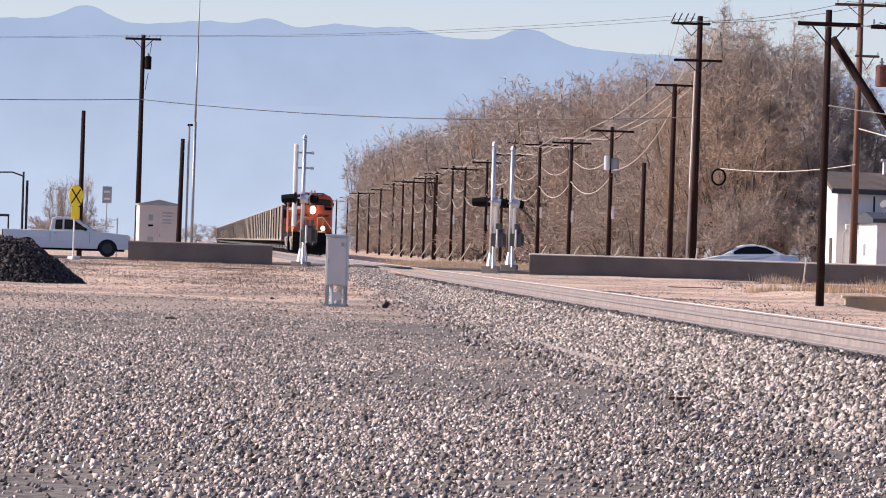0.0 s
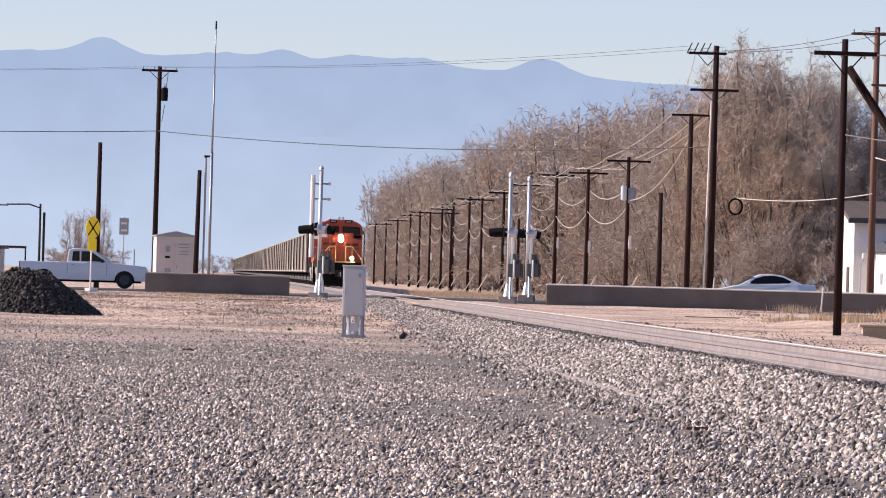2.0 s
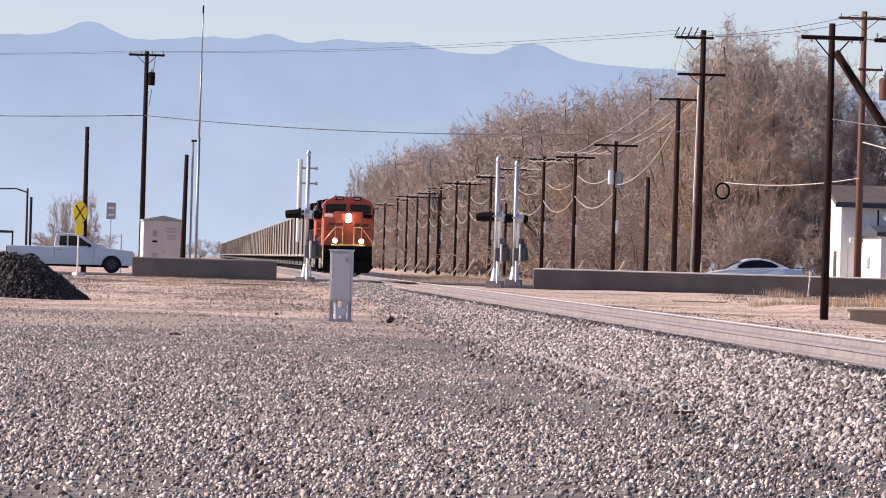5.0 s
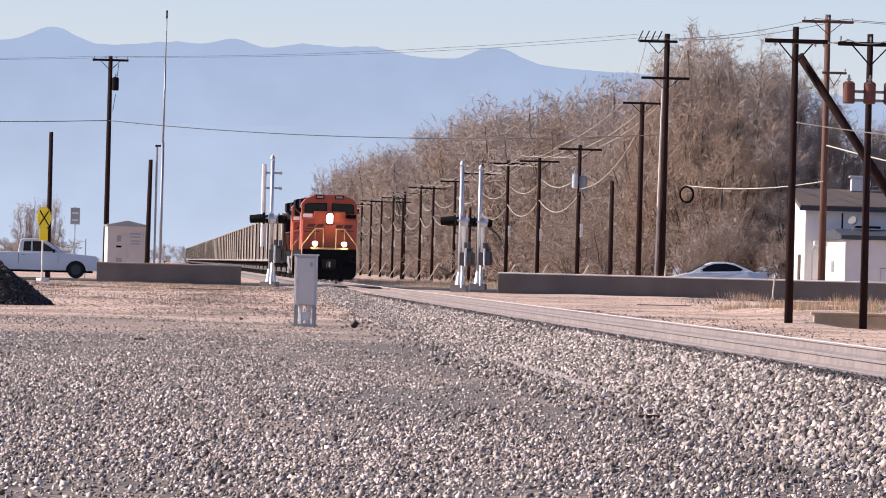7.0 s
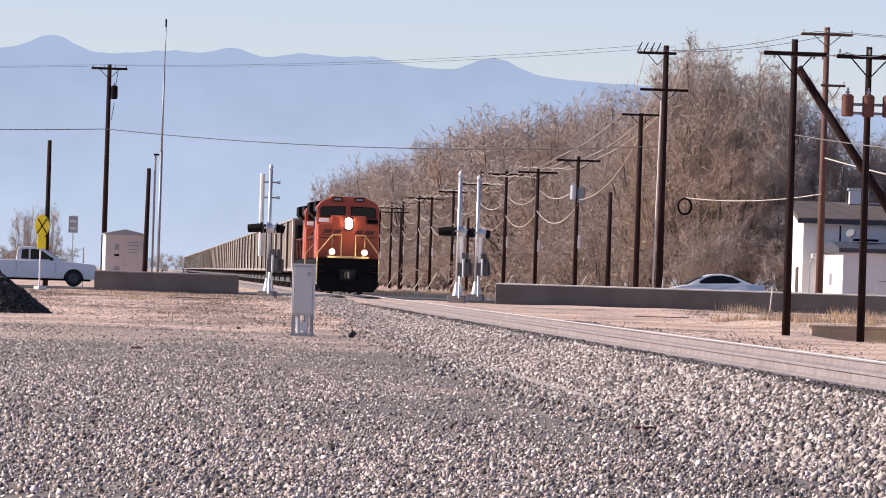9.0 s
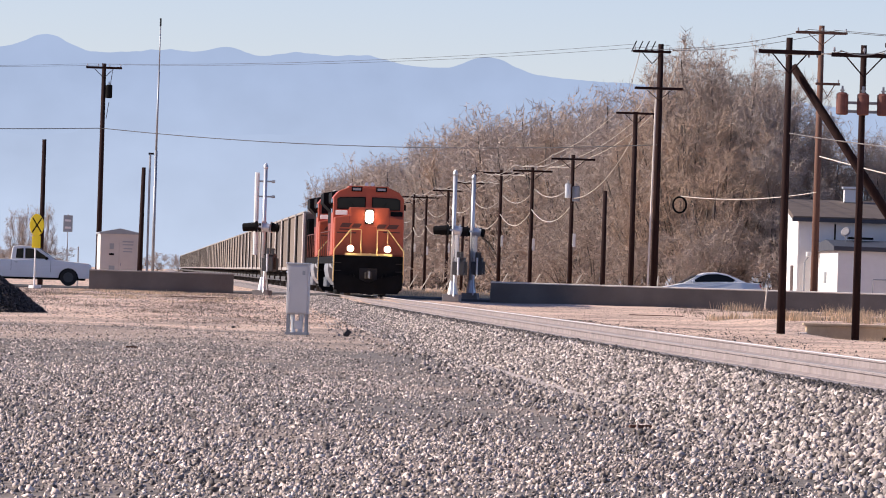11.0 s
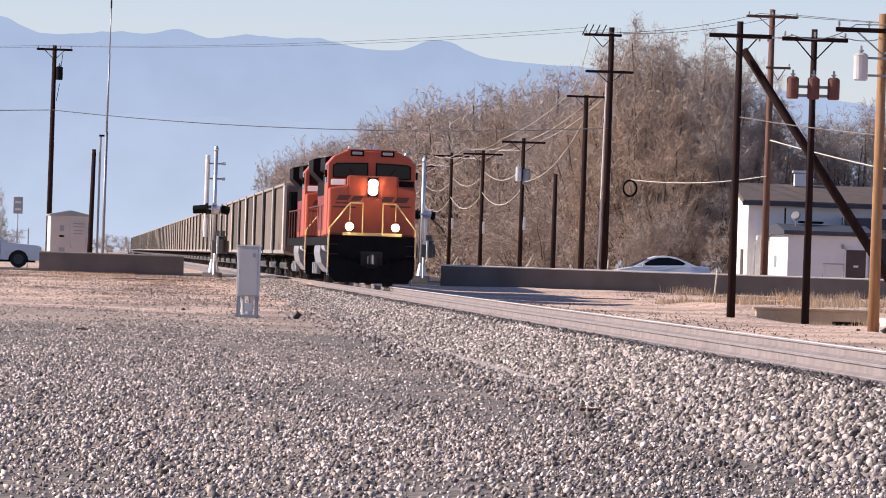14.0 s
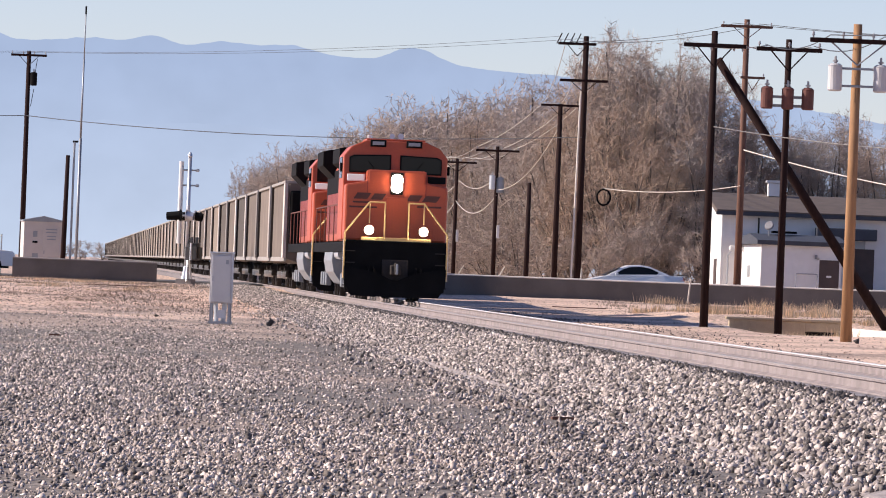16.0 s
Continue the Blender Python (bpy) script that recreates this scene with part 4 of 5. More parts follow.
def pickup(x, y, z):
    c = tagged(thing("pickup_truck", x, y, z), "white extended-cab pickup truck waiting on the road", "pickup truck")
    w = 0.93
    low = [(-2.85, 0.34)] + arch(-1.75, 0.45, 0.34) + arch(1.85, 0.45, 0.34) + [(2.78, 0.34), (2.86, 0.6), (2.86, 0.86), (2.74, 1.02), (1.25, 1.14), (-0.62, 1.12), (-0.65, 1.13), (-2.84, 1.13)]
    bm = bmesh.new()
    prism(bm, low, "y", -w, w, 0.02)
    for v in bm.verts:
        v.co.y *= 1 - 0.1 * max(0.0, v.co.z - 0.85) - 0.06 * max(0.0, 0.7 - v.co.z)
    body = part("body", bm, M["car_white"], c)
    cab = [(-0.75, 1.12), (-0.66, 1.68), (-0.5, 1.74), (0.25, 1.74), (0.42, 1.7), (1.3, 1.12)]
    bm = bmesh.new()
    prism(bm, cab, "y", -w + 0.1, w - 0.1, 0.03)
    part("cab", bm, M["car_white"], c)
    for poly in ([(-0.52, 1.18), (-0.48, 1.6), (-0.18, 1.63), (-0.18, 1.18)], [(-0.1, 1.18), (-0.1, 1.63), (0.32, 1.62), (0.98, 1.18)]):
        bm = bmesh.new()
        prism(bm, poly, "y", -w + 0.088, -w + 0.11)
        part("window", bm, M["glass_dark"], c)
    bm = bmesh.new()
    prism(bm, [(0.47, 1.67), (1.26, 1.15), (1.29, 1.15), (0.5, 1.68)], "y", -0.74, 0.74)
    part("windshield", bm, M["glass_dark"], c)
    for u in (-1.75, 1.85):
        wheel(c, u, -w + 0.14, 0.38, 0.24, "mech_grey")
        wheel(c, u, w - 0.14, 0.38, 0.24, "steel_grey")
    part("front_bumper", boxes(((2.86, 0, 0.56), (0.16, 1.8, 0.2)), bevel=0.03), M["steel_grey"], c)
    part("rear_bumper", boxes(((-2.92, 0, 0.58), (0.16, 1.75, 0.18)), bevel=0.03), M["aluminium"], c)
    part("headlight", boxes(((2.78, -0.74, 0.86), (0.14, 0.3, 0.18)), bevel=0.02), M["porcelain"], c)
    part("tail_light", boxes(((-2.85, -0.85, 0.95), (0.05, 0.12, 0.3)), bevel=0.01), M["maroon"], c)
    part("mirror", boxes(((0.85, -w - 0.08, 1.2), (0.1, 0.16, 0.16)), bevel=0.02), M["black"], c)
    part("door_seam", boxes(((-0.72, -w - 0.001, 0.85), (0.015, 0.004, 0.5)), ((1.05, -w - 0.001, 0.85), (0.012, 0.004, 0.5))), M["black"], c)
    part("door_handle", boxes(((-0.5, -w - 0.01, 1.0), (0.14, 0.02, 0.03))), M["steel_grey"], c)
    part("underbody", boxes(((0, 0, 0.55), (5.2, 1.6, 0.6))), M["black"], c)
    return c


def coupe(x, y, z):
    c = tagged(thing("car", x, y, z), "white coupe with dark windows waiting behind the barrier", "car")
    w = 0.92
    low = [(-2.4, 0.45), (-2.42, 0.6)] + [(-2.3, 0.62), (-1.2, 0.86), (1.4, 0.98), (2.25, 0.95), (2.38, 0.75), (2.36, 0.3)] + [(1.78, 0.3)] + [(1.4 + 0.37 * math.cos(math.pi * i / 8), 0.3 + 0.37 * math.sin(math.pi * i / 8)) for i in range(9)] + [(-1.08, 0.3)] + [(-1.45 + 0.37 * math.cos(math.pi * i / 8), 0.3 + 0.37 * math.sin(math.pi * i / 8)) for i in range(9)] + [(-2.36, 0.3)]
    bm = bmesh.new()
    prism(bm, low, "y", -w, w, 0.015)
    for v in bm.verts:
        v.co.y *= 1 - 0.3 * max(0.0, v.co.z - 0.55) - 0.08 * max(0.0, abs(v.co.x) - 1.6)
    part("body", bm, M["car_white"], c)
    roof = [(-1.25, 0.84), (-0.55, 1.24), (-0.2, 1.37), (0.3, 1.41), (0.8, 1.34), (1.35, 1.12), (1.75, 0.95)]
    bm = bmesh.new()
    prism(bm, roof, "y", -w + 0.13, w - 0.13, 0.03)
    for v in bm.verts:
        v.co.y *= 1 - 0.4 * max(0.0, v.co.z - 0.9)
    part("roof", bm, M["car_white"], c)
    bm = bmesh.new()
    prism(bm, [(-0.85, 0.93), (-0.42, 1.2), (-0.1, 1.3), (0.4, 1.33), (0.85, 1.25), (1.2, 1.08), (1.1, 1.0)], "y", -w + 0.115, -w + 0.14)
    for v in bm.verts:
        v.co.y *= 1 - 0.4 * max(0.0, v.co.z - 0.9)
    part("window", bm, M["glass_dark"], c)
    bm = bmesh.new()
    prism(bm, [(-1.26, 0.88), (-0.56, 1.27), (-0.6, 1.28), (-1.3, 0.88)], "y", -0.7, 0.7)
    part("windshield", bm, M["glass_dark"], c)
    for u in (-1.45, 1.4):
        for s in (-1, 1):
            wheel(c, u, s * (w - 0.13), 0.33, 0.22)
    part("mirror", boxes(((-0.75, -w - 0.06, 0.96), (0.14, 0.14, 0.1)), bevel=0.02), M["car_white"], c)
    part("spoiler", boxes(((2.28, 0, 1.0), (0.2, 1.5, 0.03)), bevel=0.01), M["black"], c)
    part("tail_light", boxes(((2.36, -0.7, 0.82), (0.04, 0.35, 0.12)), bevel=0.01), M["maroon"], c)
    return c


pickup(-5.45, 268, 0.0)
coupe(25.55, 272, 0.1)


# ---- the white building ----
def build_building():
    b = tagged(thing("white_building", 34.45, 316, -0.6), "low white building with a dark sloping roof and an annex", "building")
    bm = bmesh.new()
    prism(bm, [(0, 0), (5.5, 0), (5.5, 6.0), (0, 5.1)], "x", 0, 24)
    part("wall", bm, M["white_paint"], b, "white painted wall")
    bm = bmesh.new()
    prism(bm, [(-0.45, 5.06), (-0.45, 5.32), (5.6, 6.3), (5.6, 6.04)], "x", -0.35, 24.4)
    r = part("roof", bm, M["roofing"], b, "brown sloping roof with a deep edge")
    part("fascia", boxes(((12.0, -0.47, 5.14), (24.8, 0.05, 0.2))), M["awning"], r)
    part("vent", boxes(((3.25, 5.0, 6.55), (0.62, 0.5, 0.7)), bevel=0.02), M["white_paint"], r, "white roof vent")
    part("vent_cap", boxes(((3.25, 5.0, 6.98), (0.82, 0.66, 0.14)), bevel=0.03), M["aluminium"], r)
    part("side_door", boxes(((-0.02, 2.6, 1.5), (0.05, 1.1, 2.4)), bevel=0.01), M["door_brown"], b, "dark side door")
    part("corner_trim", boxes(((0.05, -0.02, 2.5), (0.16, 0.06, 5.0)), bevel=0.01), M["white_paint"], b)
    lean = part("annex", boxes(((3.2, -4.5, 1.75), (4.2, 9.0, 3.5)), bevel=0.01), M["white_paint"], b, "low white annex")
    bm = bmesh.new()
    prism(bm, [(-9.3, 3.5), (-9.3, 3.72), (-5.5, 4.08), (-0.05, 3.82), (-0.05, 3.5)], "x", 0.85, 5.55)
    part("annex_roof", bm, M["awning"], lean, "dark blue-grey roof")
    part("roof_board", boxes(((2.6, -6.0, 4.18), (1.3, 0.6, 0.12)), bevel=0.02), M["black"], lean)
    d = part("door", boxes(((4.66, -9.02, 1.75), (1.05, 0.06, 2.1)), bevel=0.01), M["door_brown"], lean, "brown door with a small notice")
    part("door_frame", boxes(((4.1, -9.02, 1.78), (0.08, 0.09, 2.2)), ((5.22, -9.02, 1.78), (0.08, 0.09, 2.2)), ((4.66, -9.02, 2.85), (1.2, 0.09, 0.08))), M["white_paint"], lean)
    part("notice", boxes(((4.66, -9.06, 1.95), (0.25, 0.01, 0.1))), M["white_paint"], d)
    part("handrail", tubes(((2.9, -9.4, 2.05), (4.0, -9.4, 2.05), 0.03), ((2.9, -9.4, 0), (2.9, -9.4, 2.05), 0.03), ((4.0, -9.4, 0), (4.0, -9.4, 2.05), 0.03), n=6), M["steel_grey"], lean)
    part("wall_lamp", boxes(((3.95, -9.08, 2.95), (0.14, 0.14, 0.22)), bevel=0.02), M["porcelain"], lean)
    part("meter_box", boxes(((1.08, -3.6, 2.1), (0.06, 0.9, 0.6)), bevel=0.025), M["sign_back"], lean)
    dish = bmesh.new()
    tube(dish, (1.75, -6.6, 4.5), (1.72, -6.66, 4.53), 0.26, 0.2, 16)
    tube(dish, (1.75, -6.55, 3.9), (1.75, -6.55, 4.5), 0.03, 0.03, 6)
    part("satellite_dish", dish, M["porcelain"], lean)
    part("cable_mast", tubes(((1.35, -5.2, 3.8), (1.35, -5.2, 4.9), 0.05), n=7), M["black"], lean)
    part("window_awning", boxes(((6.6, -0.4, 4.25), (3.25, 0.8, 0.62)), bevel=0.05), M["awning"], b, "dark blue-grey window awning")
    part("window_shade", boxes(((6.6, -0.02, 3.3), (2.2, 0.05, 1.2)), bevel=0.01), M["sign_back"], b, "grey shuttered window")
    part("door", boxes(((7.65, -0.03, 1.9), (1.1, 0.06, 3.2)), bevel=0.01), M["door_brown"], b, "tall dark doorway")
    pole = part("lamp_post", tubes(((0.32, -0.5, 0), (0.32, -0.5, 2.9), 0.05), ((0.32, -0.5, 2.9), (0.75, -0.6, 3.5), 0.035), n=7), M["steel_grey"], b)
    part("lamp_head", boxes(((0.75, -0.6, 3.3), (0.75, 0.35, 0.28)), bevel=0.06), M["white_paint"], pole, "white lamp head")
    f = tagged(thing("low_wall", 42, 289, -0.35), "low grey wall at the edge of the lot", "wall")
    part("body", boxes(((-4.5, 0, 0.5), (14, 0.25, 1.0)), bevel=0.01), M["concrete"], f)
    s = tagged(thing("metal_shed", -14.4, 300, -0.35), "grey low shed beside the road", "shed")
    part("wall", boxes(((0, 0, 1.0), (8.5, 4, 2.1)), bevel=0.02), M["sign_back"], s)
    part("roof", boxes(((0, 0, 2.12), (8.9, 4.4, 0.12)), bevel=0.02), M["roofing"], s)


build_building()


# ---- bare trees ----
def tree_meshes(seed, H, R, low=0.3, lobes=15, boughs=11, sides=6, shoots=8, thick=1.0):
    """A leafless tree of height H and crown radius R: limbs lead to rounded lobes, which branch down to their shoots."""
    rg = random.Random(seed)
    wood, wf, tw, tf = [], [], [], []

    def rnd():
        return Vector((rg.gauss(0, 1), rg.gauss(0, 1), rg.gauss(0, 1))).normalized()

    def seg(a, b, r0, r1, n):
        d = (b - a).normalized()
        u = d.orthogonal().normalized()
        v = d.cross(u)
        i = len(wood)
        for p, r in ((a, r0), (b, r1)):
            for k in range(n):
                an = math.tau * k / n
                wood.append(p + u * (r * math.cos(an)) + v * (r * math.sin(an)))
        for k in range(n):
            wf.append((i + k, i + (k + 1) % n, i + n + (k + 1) % n, i + n + k))

    def spike(a, b, r):
        d = (b - a).normalized()
        u = d.orthogonal().normalized()
        v = d.cross(u)
        i = len(tw)
        tw.extend([a + u * r, a - u * r * 0.5 + v * r * 0.87, a - u * r * 0.5 - v * r * 0.87, b])
        tf.extend([(i, i + 1, i + 3), (i + 1, i + 2, i + 3), (i + 2, i, i + 3)])

    def shoot(a, b, r):
        u = (b - a).cross(rnd()).normalized() * r
        i = len(tw)
        tw.extend([a + u, a - u, b])
        tf.append((i, i + 1, i + 2))

    def limb(pts, r0, r1, n):
        for k in range(len(pts) - 1):
            f, g = k / (len(pts) - 1), (k + 1) / (len(pts) - 1)
            seg(pts[k], pts[k + 1], r0 + (r1 - r0) * f, r0 + (r1 - r0) * g, n)
    fork = Vector((rg.uniform(-0.2, 0.2), rg.uniform(-0.2, 0.2), H * low * 0.55))
    limb([Vector((0, 0, -0.3)), fork * 0.5, fork], H * 0.019, H * 0.014, 8)
    for k in range(lobes):
        # lobes fill an upright egg from low to the top
        f = (k + 0.5) / lobes
        z = low + (0.84 - low) * f
        e = (z - low * 0.75) / (1 - low * 0.75)
        reach = R * math.sqrt(max(0.04, 1 - (2 * e - 0.85) ** 2 / 1.75)) * (0.66 if k % 3 else 0.3)
        az = 2.399 * k + rg.uniform(-0.5, 0.5)
        c = Vector((math.cos(az) * reach, math.sin(az) * reach, H * (z + rg.uniform(-0.04, 0.04))))
        r = R * rg.uniform(0.34, 0.52)
        mid = fork.lerp(c, 0.5) + Vector((c.x, c.y, 0)) * 0.12 + rnd() * 0.35
        limb([fork - Vector((0, 0, H * 0.06 * rg.random())), fork.lerp(mid, 0.5) + rnd() * 0.2, mid, mid.lerp(c, 0.55) + rnd() * 0.25, c], H * 0.0085, H * 0.003, 5)
        for _ in range(boughs):
            d = (rnd() + Vector((c.x, c.y, 0)) * (0.35 / R) + Vector((0, 0, 0.3))).normalized()
            start = mid.lerp(c, rg.uniform(0.5, 1.0))
            tip = c + d * r * rg.uniform(0.6, 1.12)
            bend = start.lerp(tip, 0.5) + rnd() * 0.16 * r
            spike(start, bend, 0.026 * thick)
            spike(start.lerp(bend, 0.9), tip, 0.017 * thick)
            for _ in range(sides):
                q = rg.uniform(0.25, 1.0)
                p = start.lerp(bend, q * 2) if q < 0.5 else bend.lerp(tip, q * 2 - 1)
                o = p + ((tip - start).normalized() * 0.7 + rnd() + Vector((0, 0, 0.15))).normalized() * r * rg.uniform(0.25, 0.6)
                spike(p, o, 0.014 * thick)
                for _ in range(shoots):
                    g = p.lerp(o, rg.uniform(0.15, 1.0))
                    shoot(g, g + ((o - p).normalized() * 0.6 + rnd()).normalized() * r * rg.uniform(0.14, 0.34), 0.012 * thick)
    return wood, wf, tw, tf


def build_trees():
    kinds = []
    for i, (H, R, low, lobes, look_of, label) in enumerate((
            (15, 4.9, 0.24, 18, "twig", "bare leafless cottonwood tree with dense brown twigs"),
            (15, 4.6, 0.2, 18, "twig_warm", "bare leafless tree with warm brown twigs"),
            (14, 4.7, 0.32, 15, "twig_grey", "bare leafless tree with pale grey twigs and a round crown"),
            (7, 3.8, 0.14, 12, "twig", "many-stemmed bare brown bush"))):
        for far in (False, True):
            wood, wf, tw, tf = tree_meshes(40 + 2 * i + far, H, R, low, lobes, *((11, 4, 6, 2.2) if far else (12, 6, 10, 1.25)))
            t = tagged(thing("tree" if i < 3 else "bush", 0, 0, 0), label, "tree" if i < 3 else "bush", group="trees along the railway")
            raw("trunk", wood, wf, M["bark"], t, True)
            raw("crown", tw, tf, M[look_of], t)
            kinds.append((t, H))
    rg = random.Random(8)
    # kind, x, y, height, breadth: the nearest trees, those behind the building, and single crowns that stand out of the row
    spots = [(0, 32.2, 346, 15.7, 0.86), (1, 30.6, 343, 12.6, 0.85), (2, 34.9, 350, 14.6, 0.85), (1, 33.6, 341, 10.5, 1.0), (0, 36.6, 347, 12.2, 0.8), (1, 29.4, 349, 11.5, 0.7), (2, 36.0, 340, 9.5, 1.0),
             (0, 41.8, 356, 11.2, 0.8), (2, 45.6, 352, 10.8, 0.9), (0, 49.4, 356, 11.6, 0.9), (0, 53.5, 352, 11.0, 1.0), (2, 39.2, 362, 10.0, 0.9), (1, 58, 358, 11.5, 1.0),
             (1, 31.8, 354, 14.4, 0.9), (0, 33.4, 358, 14.8, 0.9), (2, 34.6, 344, 12.6, 0.85), (1, 32.4, 339, 8.6, 1.1), (0, 30.2, 362, 12.5, 0.9), (0, 37.6, 354, 12.4, 0.8), (1, 35.4, 362, 13.6, 0.9), (0, 43.8, 348, 10.6, 0.9), (0, 33.6, 352, 15.0, 0.95), (0, 34.8, 347, 14.4, 0.85), (0, 31.2, 350, 15.0, 0.8), (1, 37.4, 349, 12.8, 0.8), (1, 40.4, 350, 10.4, 0.9), (0, 46.8, 362, 11.6, 0.9), (1, 55.5, 362, 11.4, 1.0), (0, 42.6, 364, 11.4, 0.9), (1, 47.6, 346, 9.6, 0.9), (2, 51.5, 345, 9.5, 1.0),
             (2, 30.2, 396, 13.0, 0.8), (2, 29.0, 440, 14.6, 0.86), (0, 31.6, 420, 11.2, 0.9), (1, 27.8, 470, 12.0, 0.8), (0, 29.2, 510, 14.6, 0.9),
             (0, 29.1, 1020, 18.6, 0.62), (0, 32.5, 985, 15.2, 0.9)]
    spots += [(3, 27.4 + 1.55 * i + rg.random(), 331 + rg.uniform(0, 12), rg.uniform(3.4, 6.2), 1.05) for i in range(12)]
    y = 372.0
    while y < 985:
        tall = 12.2 if y < 415 else 14.8 if y < 530 else 16.0 if y < 700 else 16.6
        for _ in range(3):
            spots.append((rg.choice((0, 0, 1, 2)), 28.0 + rg.random() * 7, y + rg.uniform(-6, 6), tall * rg.uniform(0.82, 1.0), rg.uniform(0.85, 1.05)))
        spots.append((3, 26.6 + rg.random() * 3, y + rg.uniform(-8, 8), rg.uniform(4.5, 8), 1.1))
        y += 15 if y < 620 else 20
    # beyond the road, and far down the line
    spots += [(0, -12.3, 560, 6.6, 0.62), (0, -10.2, 570, 7.0, 0.62), (2, -11.2, 565, 6.0, 0.8), (3, -13.6, 566, 3.0, 1.0), (3, -11.4, 572, 3.4, 1.0), (3, -3.0, 1700, 5, 1.3), (3, 2.5, 1800, 6, 1.3), (3, 8.0, 1600, 5, 1.4), (3, 22, 1200, 7, 1.3), (3, -30, 1500, 7, 1.5), (3, -24, 1550, 6, 1.6), (3, -36, 1480, 6, 1.6)]
    used = set()
    for k, x, y, tall, breadth in spots:
        k = 2 * k + (y > 430)
        t, H = kinds[k]
        m = pose(x, y, ground_z(x, y) - 0.05, 0, 0, rg.uniform(0, 360))
        if k in used:
            t = copy_thing(t, m)
        used.add(k)
        t.matrix_basis = m
        f = tall / H * (1.07 if k < 6 else 1.0)
        t.scale = (f * breadth, f * breadth, f)


build_trees()


# ---- the train; each vehicle's front is at y = 0 and faces the camera ----
def wheelset(parent, y, r, n=20):
    bm = bmesh.new()
    for s in (-1, 1):
        tube(bm, (s * 0.70, 0, 0), (s * 0.83, 0, 0), r, r * 0.985, n)
        tube(bm, (s * 0.66, 0, 0), (s * 0.70, 0, 0), r * 1.06, r * 1.06, n)
        for k in range(4):
            a = k * math.pi / 2
            box(bm, (s * 0.84, math.cos(a) * r * 0.55, math.sin(a) * r * 0.55), (0.02, r * 0.25, r * 0.25))
    tube(bm, (-0.7, 0, 0), (0.7, 0, 0), 0.09, 0.09, 8)
    w = part("wheelset", bm, M["underframe"], parent)
    w.matrix_basis = pose(0, y, r)
    return w


def locomotive():
    t = tagged(thing("locomotive", TRACK, 0, 0), "orange and black diesel freight locomotive with lit headlights", "locomotive")
    w = 1.5
    # frame and pilot
    part("frame", boxes(((0, 11.4, 1.5), (2.96, 21.4, 0.3)), bevel=0.02), M["black"], t)
    bm = bmesh.new()
    prism(bm, [(-1.42, 0.28), (-1.1, 0.16), (1.1, 0.16), (1.42, 0.28), (1.5, 0.95), (1.5, 1.66), (-1.5, 1.66), (-1.5, 0.95)], "y", 0.55, 0.78, 0.02)
    part("pilot", bm, M["black"], t)
    bm = bmesh.new()
    for s in (-1, 1):
        prism(bm, [(0.0, 0.1), (s * 1.25, 0.12), (s * 1.44, 0.42), (s * 1.46, 0.95), (s * 0.55, 0.8), (0.0, 0.55)], "y", 0.3, 0.36)
    part("snow_plow", bm, M["black"], t, "black plough blade under the pilot")
    part("coupler", boxes(((0, 0.3, 0.88), (0.3, 0.6, 0.28)), ((0.02, 0.05, 0.92), (0.13, 0.22, 0.34)), bevel=0.04), M["underframe"], t)
    part("knuckle", boxes(((0.03, -0.07, 0.9), (0.07, 0.06, 0.3)), bevel=0.02), M["steel_grey"], t)
    part("coupler_pocket", boxes(((0, 0.53, 0.88), (0.75, 0.06, 0.6)), bevel=0.04), M["underframe"], t)
    for x in (-0.75, -0.6, 0.6, 0.75):
        part("air_hose", tubes(((x, 0.5, 0.95), (x * 0.95, 0.35, 0.6), 0.035), ((x * 0.95, 0.35, 0.6), (x * 0.8, 0.4, 0.35), 0.035), n=6), M["black"], t)
    part("sill_stripe", boxes(((0, 0.54, 1.73), (2.0, 0.06, 0.14)), bevel=0.01), M["yellow_rail"], t, "yellow stripe on the front sill")
    for s in (-1, 1):
        for k in range(4):
            part("step", boxes(((s * 1.32, 0.62, 0.4 + 0.33 * k), (0.34, 0.26, 0.03))), M["underframe"], t)
        part("step_edge", boxes(((s * 1.49, 0.52, 1.15), (0.035, 0.05, 1.1))), M["white_paint"], t, "white edge of the steps")
        part("grab_rail", tubes(((s * 1.47, 0.5, 1.92), (s * 0.78, 0.5, 2.8), 0.024), ((s * 0.78, 0.5, 2.8), (s * 0.34, 0.5, 2.8), 0.022), ((s * 0.34, 0.5, 1.75), (s * 0.34, 0.5, 2.8), 0.022), ((s * 0.78, 0.5, 2.2), (s * 0.78, 0.5, 2.8), 0.018), ((s * 1.47, 0.5, 1.92), (s * 1.47, 0.5, 0.6), 0.025), n=7), M["yellow_rail"], t)
        d = part("ditch_light", tubes(((s * 0.78, 0.52, 2.0), (s * 0.78, 0.75, 2.0), 0.15), n=16), M["black"], t)
        part("lens", tubes(((s * 0.78, 0.44, 2.0), (s * 0.78, 0.519, 2.0), 0.1, 0.13), n=16), M["lamp_core"], d, "bright warm lamp")
    part("walkway", boxes(((0, 0.95, 1.68), (2.96, 0.9, 0.05))), M["black"], t)
    # nose
    nose = [(-1.47, 1.7), (1.47, 1.7), (1.47, 3.3), (0.84, 3.42), (0.84, 3.74), (-0.84, 3.74), (-0.84, 3.42), (-1.47, 3.3)]
    bm = bmesh.new()
    prism(bm, nose, "y", 1.15, 2.6, 0.06)
    n = part("nose", bm, M["orange"], t)
    part("nose_door", boxes(((0.02, 1.14, 2.35), (0.62, 0.03, 1.25)), bevel=0.02), M["orange"], n)
